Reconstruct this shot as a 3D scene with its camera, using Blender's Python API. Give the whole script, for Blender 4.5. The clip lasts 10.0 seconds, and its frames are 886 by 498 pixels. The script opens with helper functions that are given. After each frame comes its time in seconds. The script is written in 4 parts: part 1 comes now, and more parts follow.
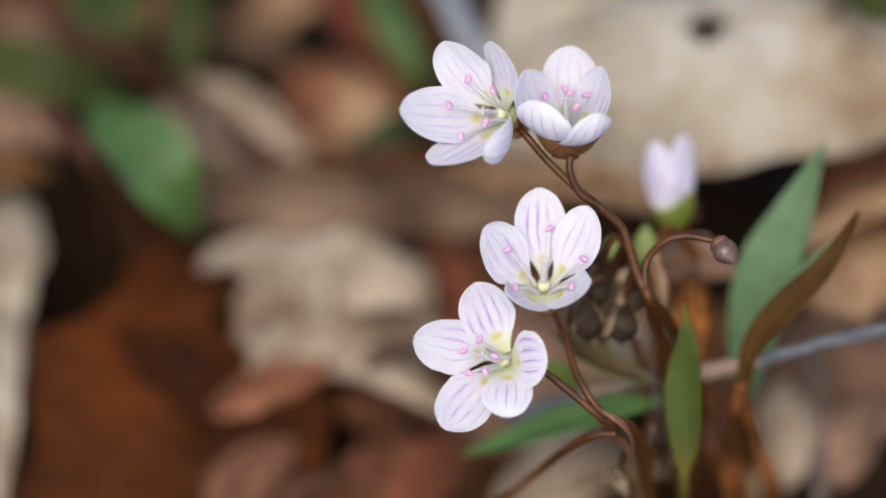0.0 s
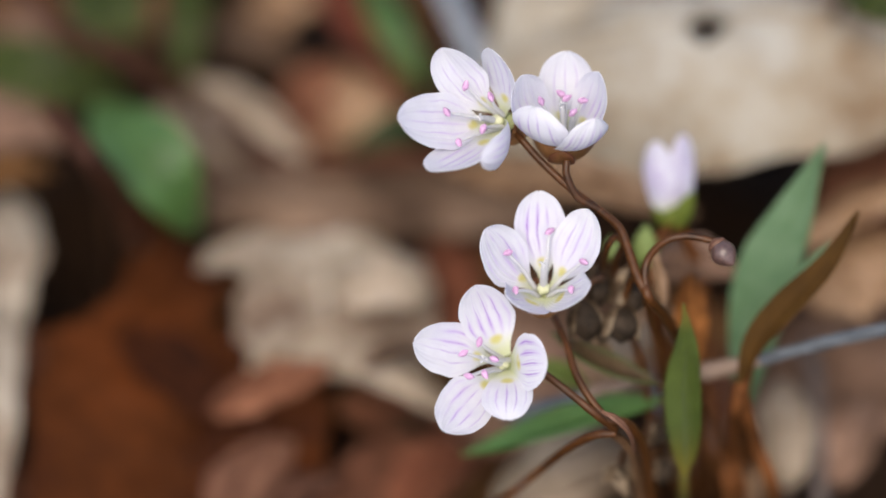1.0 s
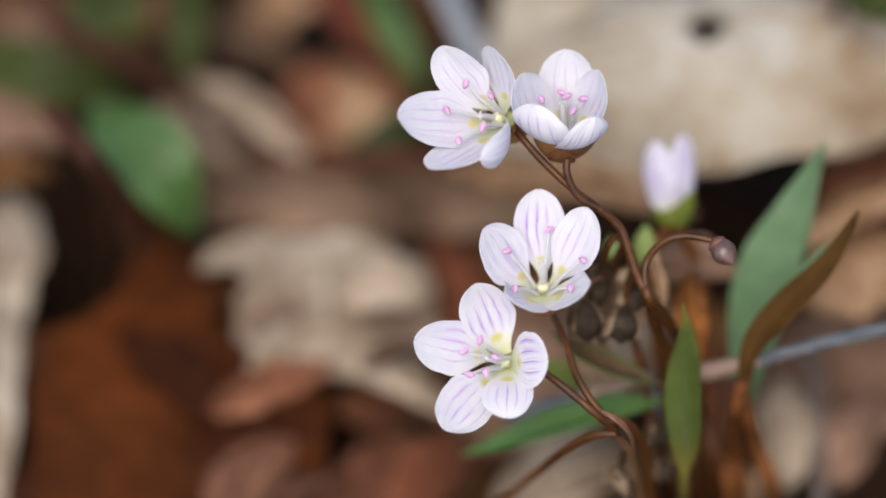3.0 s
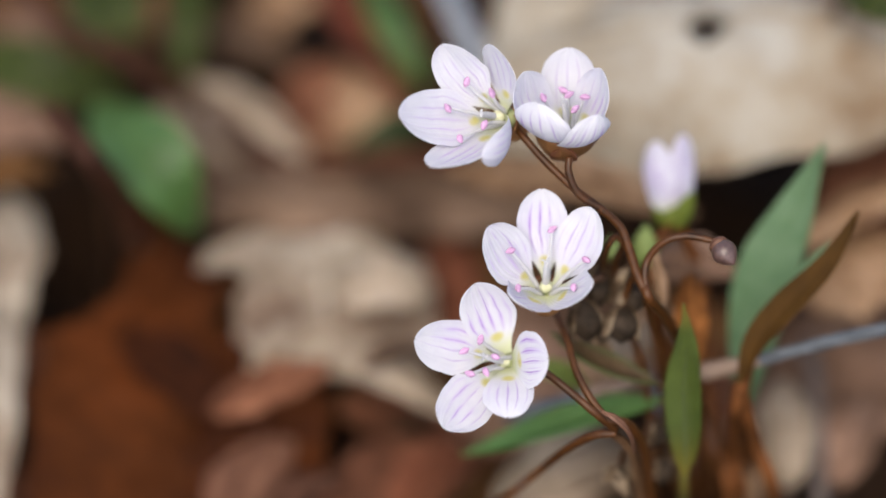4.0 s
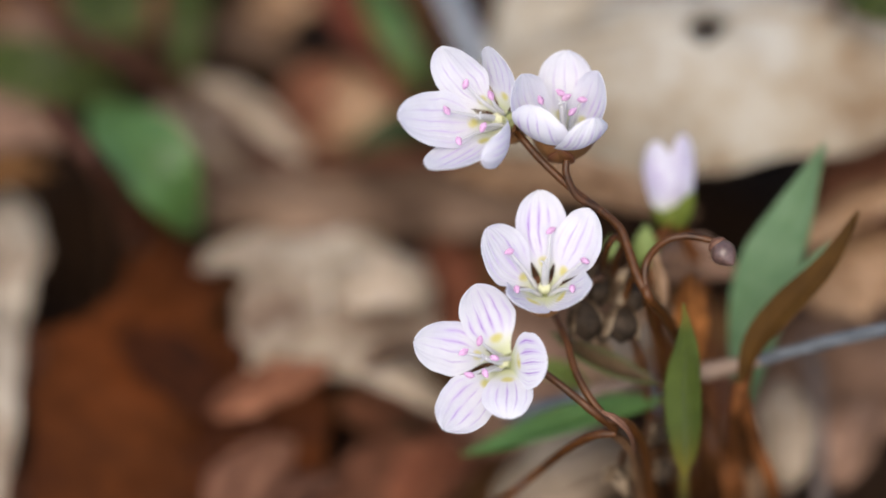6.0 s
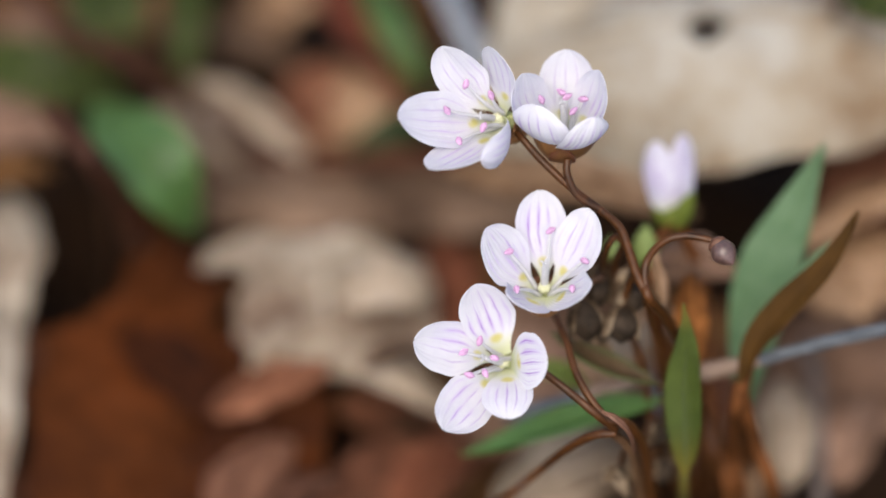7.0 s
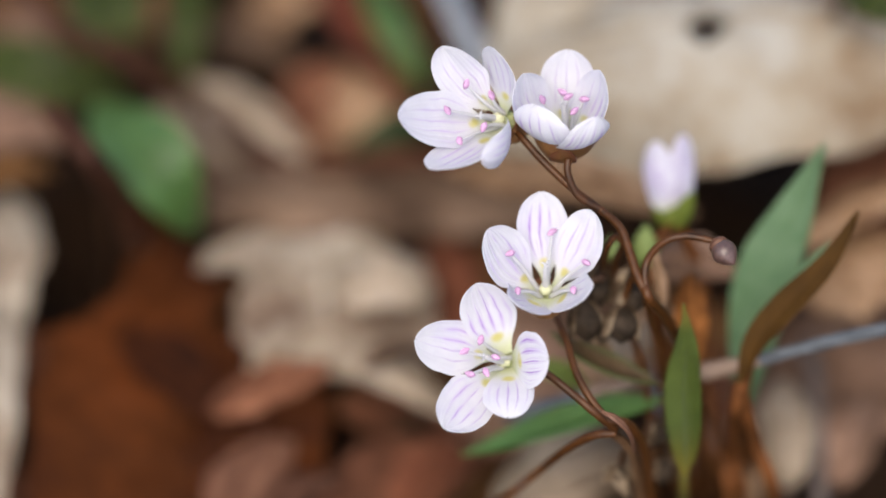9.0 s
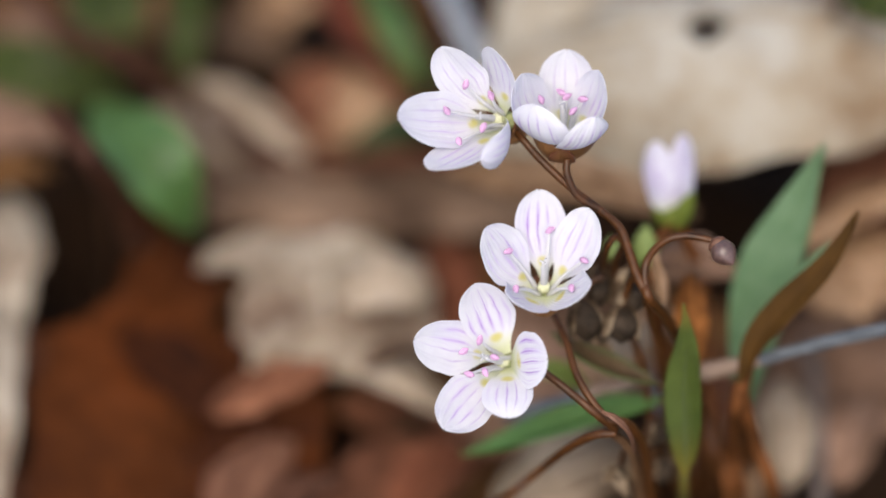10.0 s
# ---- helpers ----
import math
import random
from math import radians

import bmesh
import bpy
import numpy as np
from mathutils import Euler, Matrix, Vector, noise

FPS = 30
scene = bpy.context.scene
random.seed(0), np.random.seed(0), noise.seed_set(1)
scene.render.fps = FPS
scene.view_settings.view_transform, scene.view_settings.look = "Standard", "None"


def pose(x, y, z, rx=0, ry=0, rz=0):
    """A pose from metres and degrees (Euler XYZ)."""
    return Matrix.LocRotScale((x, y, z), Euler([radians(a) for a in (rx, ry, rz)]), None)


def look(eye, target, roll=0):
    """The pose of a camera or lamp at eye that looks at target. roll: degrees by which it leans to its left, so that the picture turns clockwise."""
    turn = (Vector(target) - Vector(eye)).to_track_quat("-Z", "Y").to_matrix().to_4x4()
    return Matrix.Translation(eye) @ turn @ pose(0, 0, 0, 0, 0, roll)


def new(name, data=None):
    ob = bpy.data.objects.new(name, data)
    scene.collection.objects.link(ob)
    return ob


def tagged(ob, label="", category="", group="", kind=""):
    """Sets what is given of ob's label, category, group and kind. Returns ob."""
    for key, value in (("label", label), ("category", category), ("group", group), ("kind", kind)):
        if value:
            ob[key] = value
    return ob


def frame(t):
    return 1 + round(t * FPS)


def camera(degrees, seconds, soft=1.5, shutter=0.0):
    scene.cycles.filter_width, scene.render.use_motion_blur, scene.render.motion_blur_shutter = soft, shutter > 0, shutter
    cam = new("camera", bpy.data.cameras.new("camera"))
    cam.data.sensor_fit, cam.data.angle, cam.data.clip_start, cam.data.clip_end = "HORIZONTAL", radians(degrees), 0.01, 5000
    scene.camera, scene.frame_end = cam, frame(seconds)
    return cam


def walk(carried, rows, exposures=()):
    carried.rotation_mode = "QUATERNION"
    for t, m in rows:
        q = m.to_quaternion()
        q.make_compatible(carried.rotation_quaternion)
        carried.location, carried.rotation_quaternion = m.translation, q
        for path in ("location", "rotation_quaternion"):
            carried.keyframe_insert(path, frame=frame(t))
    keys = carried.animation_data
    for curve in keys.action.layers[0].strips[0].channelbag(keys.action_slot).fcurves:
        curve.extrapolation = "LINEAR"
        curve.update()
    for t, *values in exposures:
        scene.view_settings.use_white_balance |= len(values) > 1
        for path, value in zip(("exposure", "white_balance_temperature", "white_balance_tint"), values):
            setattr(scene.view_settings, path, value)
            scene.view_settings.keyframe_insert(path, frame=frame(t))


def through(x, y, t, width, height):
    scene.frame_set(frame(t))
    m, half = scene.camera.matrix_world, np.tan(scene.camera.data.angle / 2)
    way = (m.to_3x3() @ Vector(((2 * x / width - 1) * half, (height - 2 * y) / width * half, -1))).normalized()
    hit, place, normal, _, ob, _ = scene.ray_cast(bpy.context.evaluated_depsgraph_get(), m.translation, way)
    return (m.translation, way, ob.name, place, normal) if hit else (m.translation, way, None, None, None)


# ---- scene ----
MM = 0.001
RIGHT, UPWARD = Vector((1, 0, 0)), Vector((0.0000, 0.8192, 0.5736))

# ---- camera: a macro lens on a tripod, wide open ----
cam = camera(15.45700, 10.0, soft=1.8)
cam.data.dof.use_dof = True
cam.data.dof.focus_distance = 0.349
cam.data.dof.aperture_fstop = 5.0
cam.data.dof.aperture_blades = 9
EYE, AIM = (0.0000, -0.2008, 0.3617), (0.0, 0.0, 0.075)
walk(cam, [(0.0, look(EYE, AIM)), (10.0, look(EYE, AIM))], exposures=[(0.0, 0.03), (10.0, 0.10)])

# ---- light: bright, hazy spring daylight ----
SUN_ELEVATION, SUN_TURN = 63, -165
world = bpy.data.worlds.new("sky")
scene.world = world
world.use_nodes = True
sky = world.node_tree.nodes.new("ShaderNodeTexSky")
sky.sky_type, sky.sun_disc = "NISHITA", False
sky.sun_elevation, sky.sun_rotation = radians(SUN_ELEVATION), radians(SUN_TURN)
sky.air_density, sky.dust_density, sky.ozone_density = 1.0, 4.5, 0.9
backdrop = world.node_tree.nodes["Background"]
backdrop.inputs["Strength"].default_value = 0.255
world.node_tree.links.new(sky.outputs["Color"], backdrop.inputs["Color"])
sun = new("sun", bpy.data.lights.new("sun", "SUN"))
sun.data.energy, sun.data.angle, sun.data.color = 1.5, radians(44), (1.0, 0.925, 0.77)
e, a = radians(SUN_ELEVATION), radians(SUN_TURN)
sun.matrix_world = look((math.sin(a) * math.cos(e), math.cos(a) * math.cos(e), math.sin(e)), (0, 0, 0))


# ---- materials ----
def lin(code):
    """A colour from its six hexadecimal digits."""
    c = [int(code[i:i + 2], 16) / 255 for i in (0, 2, 4)]
    return tuple(v / 12.92 if v < 0.04045 else ((v + 0.055) / 1.055) ** 2.4 for v in c) + (1.0,)


class Nodes:
    """A node material that is put together step by step."""

    def __init__(self, name, roughness=0.6, translucent=0.0, gloss=0.4):
        self.mat = bpy.data.materials.new(name)
        self.mat.use_nodes = True
        self.tree = self.mat.node_tree
        self.bsdf = self.tree.nodes["Principled BSDF"]
        self.bsdf.inputs["Roughness"].default_value = roughness
        self.bsdf.inputs["Specular IOR Level"].default_value = gloss
        self.thin = None
        if translucent:
            self.thin = self.add("ShaderNodeBsdfTranslucent")
            blend = self.add("ShaderNodeMixShader", Fac=translucent)
            self.join(self.bsdf.outputs[0], blend.inputs[1])
            self.join(self.thin.outputs[0], blend.inputs[2])
            self.join(blend.outputs[0], self.tree.nodes["Material Output"].inputs["Surface"])
        self.coord = self.add("ShaderNodeTexCoord")
        self.info = self.add("ShaderNodeObjectInfo")

    def add(self, kind, **values):
        node = self.tree.nodes.new(kind)
        for key, value in values.items():
            node.inputs[key].default_value = value
        return node

    def join(self, a, b):
        self.tree.links.new(a, b)

    def place(self):
        """Coordinates that differ from object to object."""
        shift = self.add("ShaderNodeVectorMath")
        self.join(self.coord.outputs["Object"], shift.inputs[0])
        push = self.add("ShaderNodeVectorMath")
        push.operation = "SCALE"
        push.inputs[0].default_value = (0.31, 0.17, 0.23)
        self.join(self.info.outputs["Random"], push.inputs["Scale"])
        self.join(push.outputs[0], shift.inputs[1])
        return shift.outputs[0]

    def noise(self, scale, detail=4.0, rough=0.6, vector=None, stretch=None):
        node = self.add("ShaderNodeTexNoise", Scale=scale, Detail=detail, Roughness=rough)
        source = vector or self.place()
        if stretch:
            squeeze = self.add("ShaderNodeVectorMath")
            squeeze.operation = "MULTIPLY"
            squeeze.inputs[1].default_value = stretch
            self.join(source, squeeze.inputs[0])
            source = squeeze.outputs[0]
        self.join(source, node.inputs["Vector"])
        return node.outputs["Fac"]

    def ramp(self, fac, stops):
        node = self.add("ShaderNodeValToRGB")
        ramp = node.color_ramp
        while len(ramp.elements) < len(stops):
            ramp.elements.new(0.5)
        for el, (at, colour) in zip(ramp.elements, stops):
            el.position, el.color = at, colour
        self.join(fac, node.inputs["Fac"])
        return node.outputs["Color"]

    def mix(self, fac, a, b):
        node = self.add("ShaderNodeMix")
        node.data_type = "RGBA"
        for value, k in ((fac, 0), (a, 6), (b, 7)):
            if isinstance(value, (float, int, tuple)):
                node.inputs[k].default_value = value
            else:
                self.join(value, node.inputs[k])
        return node.outputs[2]

    def math(self, kind, a, b=0.5, c=0.5):
        node = self.add("ShaderNodeMath")
        node.operation = kind
        for k, value in enumerate((a, b, c)):
            if isinstance(value, (float, int)):
                node.inputs[k].default_value = value
            else:
                self.join(value, node.inputs[k])
        return node.outputs[0]

    def span(self, value, a, b, c=0.0, d=1.0):
        node = self.add("ShaderNodeMapRange")
        node.interpolation_type = "SMOOTHSTEP"
        for k, v in ((1, a), (2, b), (3, c), (4, d)):
            node.inputs[k].default_value = v
        self.join(value, node.inputs[0])
        return node.outputs[0]

    def colour(self, socket, through=None):
        self.join(socket, self.bsdf.inputs["Base Color"])
        if self.thin:
            self.join(through or socket, self.thin.inputs["Color"])
        return self

    def bump(self, height, distance, strength=0.6):
        node = self.add("ShaderNodeBump", Strength=strength, Distance=distance)
        self.join(height, node.inputs["Height"])
        self.join(node.outputs[0], self.bsdf.inputs["Normal"])
        return self


def petal_material(name, veins=1.0, tint="eaeaee"):
    """A thin white petal: lilac veins that run from claw to rim, a faint blush round some of them, and a yellow spot over the claw."""
    n = Nodes(name, roughness=0.5, translucent=0.42, gloss=0.25)
    uv = n.add("ShaderNodeSeparateXYZ")
    n.join(n.coord.outputs["UV"], uv.inputs[0])
    t, s = n.math("MULTIPLY_ADD", uv.outputs[0], 2.0, -1.0), uv.outputs[1]
    wander = n.noise(260.0, 2.0)
    shift = n.math("MULTIPLY", n.info.outputs["Random"], 0.5)
    across = n.math("ADD", n.math("ADD", n.math("MULTIPLY", t, 2.6), shift), n.math("MULTIPLY", wander, 0.55))
    saw = n.math("ABSOLUTE", n.math("SUBTRACT", n.math("FRACT", across), 0.5))
    line = n.span(n.math("DIVIDE", saw, n.math("ADD", n.noise(380.0, 3.0), 0.35)), 0.0, 0.13, 1.0, 0.0)
    fork = n.math("ADD", n.math("MULTIPLY", t, 5.3), n.math("MULTIPLY", wander, 1.5))
    hair = n.math("ABSOLUTE", n.math("SUBTRACT", n.math("FRACT", fork), 0.5))
    hair = n.math("MULTIPLY", n.span(hair, 0.0, 0.15, 1.0, 0.0), n.span(n.noise(240.0, 2.0), 0.45, 0.62, 0.0, 0.4))
    line = n.math("MAXIMUM", line, hair)
    strong = n.span(n.noise(210.0, 3.0), 0.35, 0.6, 0.1, 1.0)
    reach = n.math("ADD", n.math("ADD", s, n.math("MULTIPLY", n.math("ABSOLUTE", t), 0.2)), n.math("MULTIPLY", n.noise(330.0, 2.0), 0.34))
    along = n.math("MULTIPLY", n.span(s, 0.24, 0.46), n.span(reach, 0.86, 1.16, 1.0, 0.0))
    inner = n.span(n.math("ABSOLUTE", t), 0.66, 0.9, 1.0, 0.0)
    field = n.math("MULTIPLY", along, inner)
    mask = n.math("MULTIPLY", n.math("MULTIPLY", line, field), n.math("MULTIPLY", strong, 0.95 * veins))
    halo = n.math("MULTIPLY", n.span(saw, 0.04, 0.34, 1.0, 0.0), n.span(n.noise(170.0, 2.0), 0.44, 0.64))
    halo = n.math("MULTIPLY", n.math("MULTIPLY", halo, field), 0.7 * veins)
    own = n.span(n.math("FRACT", n.math("MULTIPLY", n.info.outputs["Random"], 7.3)), 0.0, 0.7, 0.5, 1.0)
    mask, halo = n.math("MULTIPLY", mask, own), n.math("MULTIPLY", halo, own)
    white = n.ramp(n.noise(420.0, 5.0), [(0.3, lin("e0e0e8")), (0.7, lin(tint))])
    blush = n.math("MULTIPLY", n.span(n.noise(130.0, 2.0), 0.42, 0.7), 0.16 * veins)
    white = n.mix(blush, white, lin("cfc6ea"))
    base = n.mix(halo, white, lin("cdb4e6"))
    base = n.mix(mask, base, lin("a272ca"))
    near = n.math("MULTIPLY", n.math("SUBTRACT", s, 0.24), 15.0)
    wide = n.math("MULTIPLY", t, 2.2)
    spot = n.span(n.math("ADD", n.math("MULTIPLY", near, near), n.math("MULTIPLY", wide, wide)), 0.0, 1.25, 1.0, 0.0)
    spot = n.math("MULTIPLY", n.math("MULTIPLY", spot, 0.0 if name == "closed_petal" else 0.75), n.span(n.noise(620.0, 2.0), 0.2, 0.5))
    base = n.mix(spot, base, lin("d6cc40"))
    throat = n.span(s, 0.04, 0.32, 0.7, 0.0)
    base = n.mix(throat, base, lin("dce2a6"))
    ribs = n.math("SINE", n.math("MULTIPLY", t, 34.0))
    height = n.math("ADD", n.math("MULTIPLY", ribs, 0.22), n.math("ADD", n.noise(800.0, 4.0), n.math("MULTIPLY", n.noise(150.0, 3.0), 1.4)))
    return n.colour(base).bump(height, 0.00014, 0.5).mat


def leafy(name, light, dark, rough=0.42, translucent=0.2, grain=260.0, edge=None, gloss=0.25, ends=None):
    """A living leaf: parallel grain, mottling and, if edge is given, a margin of another colour."""
    n = Nodes(name, roughness=rough, translucent=translucent, gloss=gloss)
    uv = n.add("ShaderNodeSeparateXYZ")
    n.join(n.coord.outputs["UV"], uv.inputs[0])
    t = n.math("ABSOLUTE", n.math("MULTIPLY_ADD", uv.outputs[0], 2.0, -1.0))
    grainy = n.noise(6.0, 5.0, 0.6, n.coord.outputs["UV"], (22.0, 1.2, 1.0))
    tone = n.math("ADD", n.math("MULTIPLY", n.noise(grain, 4.0), 0.65), n.math("MULTIPLY", grainy, 0.35))
    base = n.ramp(tone, [(0.32, lin(dark)), (0.66, lin(light))])
    if edge:
        base = n.mix(n.math("MULTIPLY", n.span(n.math("ADD", t, n.math("MULTIPLY", n.noise(300.0, 3.0), 0.5)), 0.75, 1.3), 0.9), base, lin(edge))
    if ends:
        tip = n.span(n.math("ADD", uv.outputs[1], n.math("MULTIPLY", n.noise(200.0, 3.0), 0.1)), 0.86, 1.02)
        foot = n.span(n.math("ADD", uv.outputs[1], n.math("MULTIPLY", n.noise(200.0, 3.0), 0.1)), 0.12, 0.42, 1.0, 0.0)
        base = n.mix(n.math("MULTIPLY", n.math("MAXIMUM", tip, foot), 0.85), base, lin(ends))
    return n.colour(base).bump(n.math("ADD", grainy, n.math("MULTIPLY", n.noise(900.0, 3.0), 0.5)), 0.0002, 0.45).mat


def withered(name, light, mid, dark, rough=0.85, translucent=0.12, patch=70.0):
    """A dead leaf: broad patches, fine mottling, pits and dark specks."""
    n = Nodes(name, roughness=rough, translucent=translucent, gloss=0.06)
    tone = n.math("ADD", n.math("MULTIPLY", n.noise(patch, 5.0, 0.55), 0.7), n.math("MULTIPLY", n.noise(patch * 7, 4.0), 0.3))
    base = n.ramp(tone, [(0.38, lin(dark)), (0.5, lin(mid)), (0.62, lin(light))])
    broad = n.math("MULTIPLY", n.span(n.noise(patch * 0.4, 3.0), 0.45, 0.68), 0.5)
    base = n.mix(broad, base, lin(dark))
    specks = n.span(n.noise(420.0, 2.0), 0.70, 0.78)
    base = n.mix(n.math("MULTIPLY", specks, 0.55), base, lin("2c1c12"))
    return n.colour(base).bump(n.math("ADD", n.noise(240.0, 5.0), n.noise(1100.0, 3.0)), 0.0005, 0.6).mat


def plain(name, light, dark, rough=0.5, scale=300.0, translucent=0.0, gloss=0.4, stretch=None):
    n = Nodes(name, roughness=rough, translucent=translucent, gloss=gloss)
    base = n.ramp(n.math("ADD", n.math("MULTIPLY", n.noise(scale, 4.0, 0.6, None, stretch), 0.7), n.math("MULTIPLY", n.noise(scale * 5, 3.0), 0.3)),
                  [(0.34, lin(dark)), (0.66, lin(light))])
    return n.colour(base).bump(n.noise(scale * 3, 4.0, 0.6, None, stretch), 0.00015, 0.5).mat


PETAL = petal_material("petal")
PETAL_FAINT = petal_material("faintly_veined_petal", 0.7)
PETAL_CLOSED = petal_material("closed_petal", 0.8, "c9c3d8")
ANTHER = plain("anther", "cda6c8", "b088aa", 0.8, 1500.0, 0.0, 0.1)
FILAMENT = plain("filament", "dededf", "d0d1d4", 0.6, 900.0, 0.35, 0.15)
OVARY = plain("ovary", "dcdcc0", "bcc09a", 0.5, 800.0)
THROAT = plain("throat", "b4ba86", "7c8452", 0.6, 500.0)
SEPAL = leafy("sepal", "8a623c", "68472b", 0.4, 0.15, 260.0, "60392c")
CALYX_SKIN = plain("calyx", "926840", "6c4a2c", 0.4, 260.0, 0.1, 0.3)
SEPAL_GREEN = leafy("green_sepal", "808c38", "566426", 0.45, 0.25)
BUD_GREEN = leafy("pale_green_bud", "9aa866", "6f8040", 0.45, 0.25)
STEM = plain("stem", "563316", "2a1706", 0.42, 260.0, 0.0, 0.28, (1.0, 1.0, 0.4))
STEM_WARM = plain("warm_stem", "6a4020", "3e2410", 0.6, 260.0, 0.0, 0.1)
STEM_PALE = plain("pale_stem", "70543a", "452d1c", 0.5, 260.0, 0.0, 0.3)
BUD = plain("bud", "6c544e", "3e2d29", 0.32, 420.0, 0.0, 0.6)
BRACT = plain("bract", "7a5846", "50362a", 0.5, 420.0, 0.1, 0.25)
SEPAL_DRY = plain("dry_capsule", "40352a", "17110a", 0.7, 420.0, 0.0, 0.12)
LEAF_FRONT = leafy("front_leaf", "56652a", "343f18", 0.42, 0.25, 160.0, None, 0.25, "6c6226")
LEAF_GREEN = leafy("green_leaf", "66805f", "44633f", 0.45, 0.2, 150.0)
LEAF_BRONZE = leafy("bronze_leaf", "513816", "30200a", 0.55, 0.12, 220.0, None, 0.08)
LEAF_LOW = leafy("low_leaf", "5f8248", "42622f", 0.45, 0.2, 180.0)
HUSK = withered("husk", "a8967e", "7a6650", "423426", 0.7, 0.3, 300.0)
LEAF_LIME = leafy("lime_leaf", "8c9a4a", "66762e", 0.45, 0.3, 200.0)
LEAF_DARK = leafy("dark_leaf", "5e4a30", "3c2c1c", 0.45, 0.15, 200.0, "4c5630")
FOREST = leafy("woodland_leaf", "56763c", "2c4718", 0.38, 0.15, 90.0, None, 0.5)
RIB = plain("leaf_rib", "45522a", "303a1a", 0.5, 300.0)
FOREST_DEEP = leafy("deep_green_leaf", "4f7034", "263d10", 0.38, 0.15, 90.0, None, 0.5)
OLIVE = leafy("olive_leaf", "414c17", "242b09", 0.45, 0.2, 90.0)
TWIG = plain("grey_bark", "62666b", "3f4347", 0.75, 320.0, 0.0, 0.1, (0.5, 2.0, 2.0))
TWIG_PINK = plain("peeled_wood", "968272", "6b584b", 0.6, 320.0)
STEM_DEAD = plain("dead_stalk", "4c321d", "291910", 0.6, 220.0)
UMBER_DARK = withered("dark_umber_leaf", "523a28", "3b281a", "22150d")
SHADE_GREEN = leafy("shade_green_leaf", "33421f", "1c2710", 0.5, 0.15, 90.0)
STALK_RED = plain("red_stalk", "442719", "26140c", 0.6, 220.0, 0.0, 0.15)
TWIG_DULL = plain("dull_bark", "665c56", "4a423e", 0.8, 320.0, 0.0, 0.1)
STALK_GREEN = plain("green_stalk", "665f28", "443c18", 0.5, 260.0)
TAN = withered("tan_leaf", "aaa59a", "978c7a", "7b654d", 0.85, 0.12, 48.0)
CREAM = withered("cream_leaf", "bab0a0", "988a78", "685648")
RUST = withered("rust_leaf", "50280f", "40200b", "2c1408", 0.75, 0.1, 55.0)
SALMON = withered("salmon_leaf", "8c6049", "704935", "472c1f")
DUSK = withered("dull_leaf", "9e8270", "806554", "523f32")
UMBER = withered("umber_leaf", "7a5838", "5c4026", "362312")
DEEP = withered("deep_litter", "4c3626", "38271b", "20150d")
ASH = withered("ashen_leaf", "b2a290", "968672", "6a5a4a")
BRICK = withered("brick_leaf", "764e3a", "5c3b2b", "3a2419")
TWIG_SOFT = plain("pale_bark", "8d939a", "666b72", 0.7, 320.0, 0.0, 0.2)
SAND = withered("sandy_leaf", "b4957a", "92755a", "644c38")
RUSSET = withered("russet_leaf", "8c5a30", "684120", "402613")
BUFF = withered("buff_leaf", "a28468", "80644a", "543e2c")
COCOA = withered("cocoa_leaf", "6c4a38", "523425", "2f1d14")
RED = withered("red_leaf", "6a3a2c", "502a20", "321812", 0.8)
# rust darkened to paint the shade in the big leaf's sunken middle
RUST_SHADED = withered("shaded_rust_leaf", "3e1f0e", "30170a", "200f07", 0.75)
MAUVE = withered("mauve_leaf", "70503f", "573a2d", "3a261d")
UMBER_GREY = withered("grey_umber_leaf", "7c6654", "5f4c3d", "3a2c22")
RUSSET_DULL = withered("dull_russet_leaf", "8e5a42", "704330", "46291b")


def soil_material():
    n = Nodes("soil", roughness=0.95, gloss=0.15)
    tone = n.math("ADD", n.math("MULTIPLY", n.noise(60.0, 6.0), 0.6), n.math("MULTIPLY", n.noise(600.0, 4.0), 0.4))
    n.colour(n.ramp(tone, [(0.35, lin("150d07")), (0.6, lin("2b1c10")), (0.75, lin("46301c"))]))
    return n.bump(n.noise(160.0, 6.0), 0.004, 0.8).mat


SOIL = soil_material()


# ---- building blocks ----
def mesh_of(name, bm, material):
    data = bpy.data.meshes.new(name)
    bmesh.ops.recalc_face_normals(bm, faces=bm.faces)
    bm.to_mesh(data)
    bm.free()
    data.materials.append(material)
    data.polygons.foreach_set("use_smooth", [True] * len(data.polygons))
    return data


def part(name, bm, material, parent, label="", at=(0, 0, 0), thick=0.0):
    """Links a bmesh as one mesh under a thing or a part; thick: the thickness of a sheet, in metres."""
    ob = new(name, mesh_of(name, bm, material))
    ob.parent, ob.location = parent, at
    if thick:
        wall = ob.modifiers.new("thickness", "SOLIDIFY")
        wall.thickness, wall.offset = thick, 0.0
    return tagged(ob, label)


def thing(name, at, label, category, group="", kind=""):
    ob = new(name)
    ob.empty_display_size = 0.005
    ob.location = at
    return tagged(ob, label, category, group, kind)


def spline(points, steps):
    """A smooth line through points, as a list of Vectors."""
    p = [Vector(q) for q in points]
    p = [2 * p[0] - p[1]] + p + [2 * p[-1] - p[-2]]
    out = []
    for i in range(1, len(p) - 2):
        for k in range(steps):
            t = k / steps
            out.append(0.5 * (2 * p[i] + (p[i + 1] - p[i - 1]) * t + (2 * p[i - 1] - 5 * p[i] + 4 * p[i + 1] - p[i + 2]) * t * t
                              + (3 * p[i] - p[i - 1] - 3 * p[i + 1] + p[i + 2]) * t ** 3))
    return out + [p[-2]]


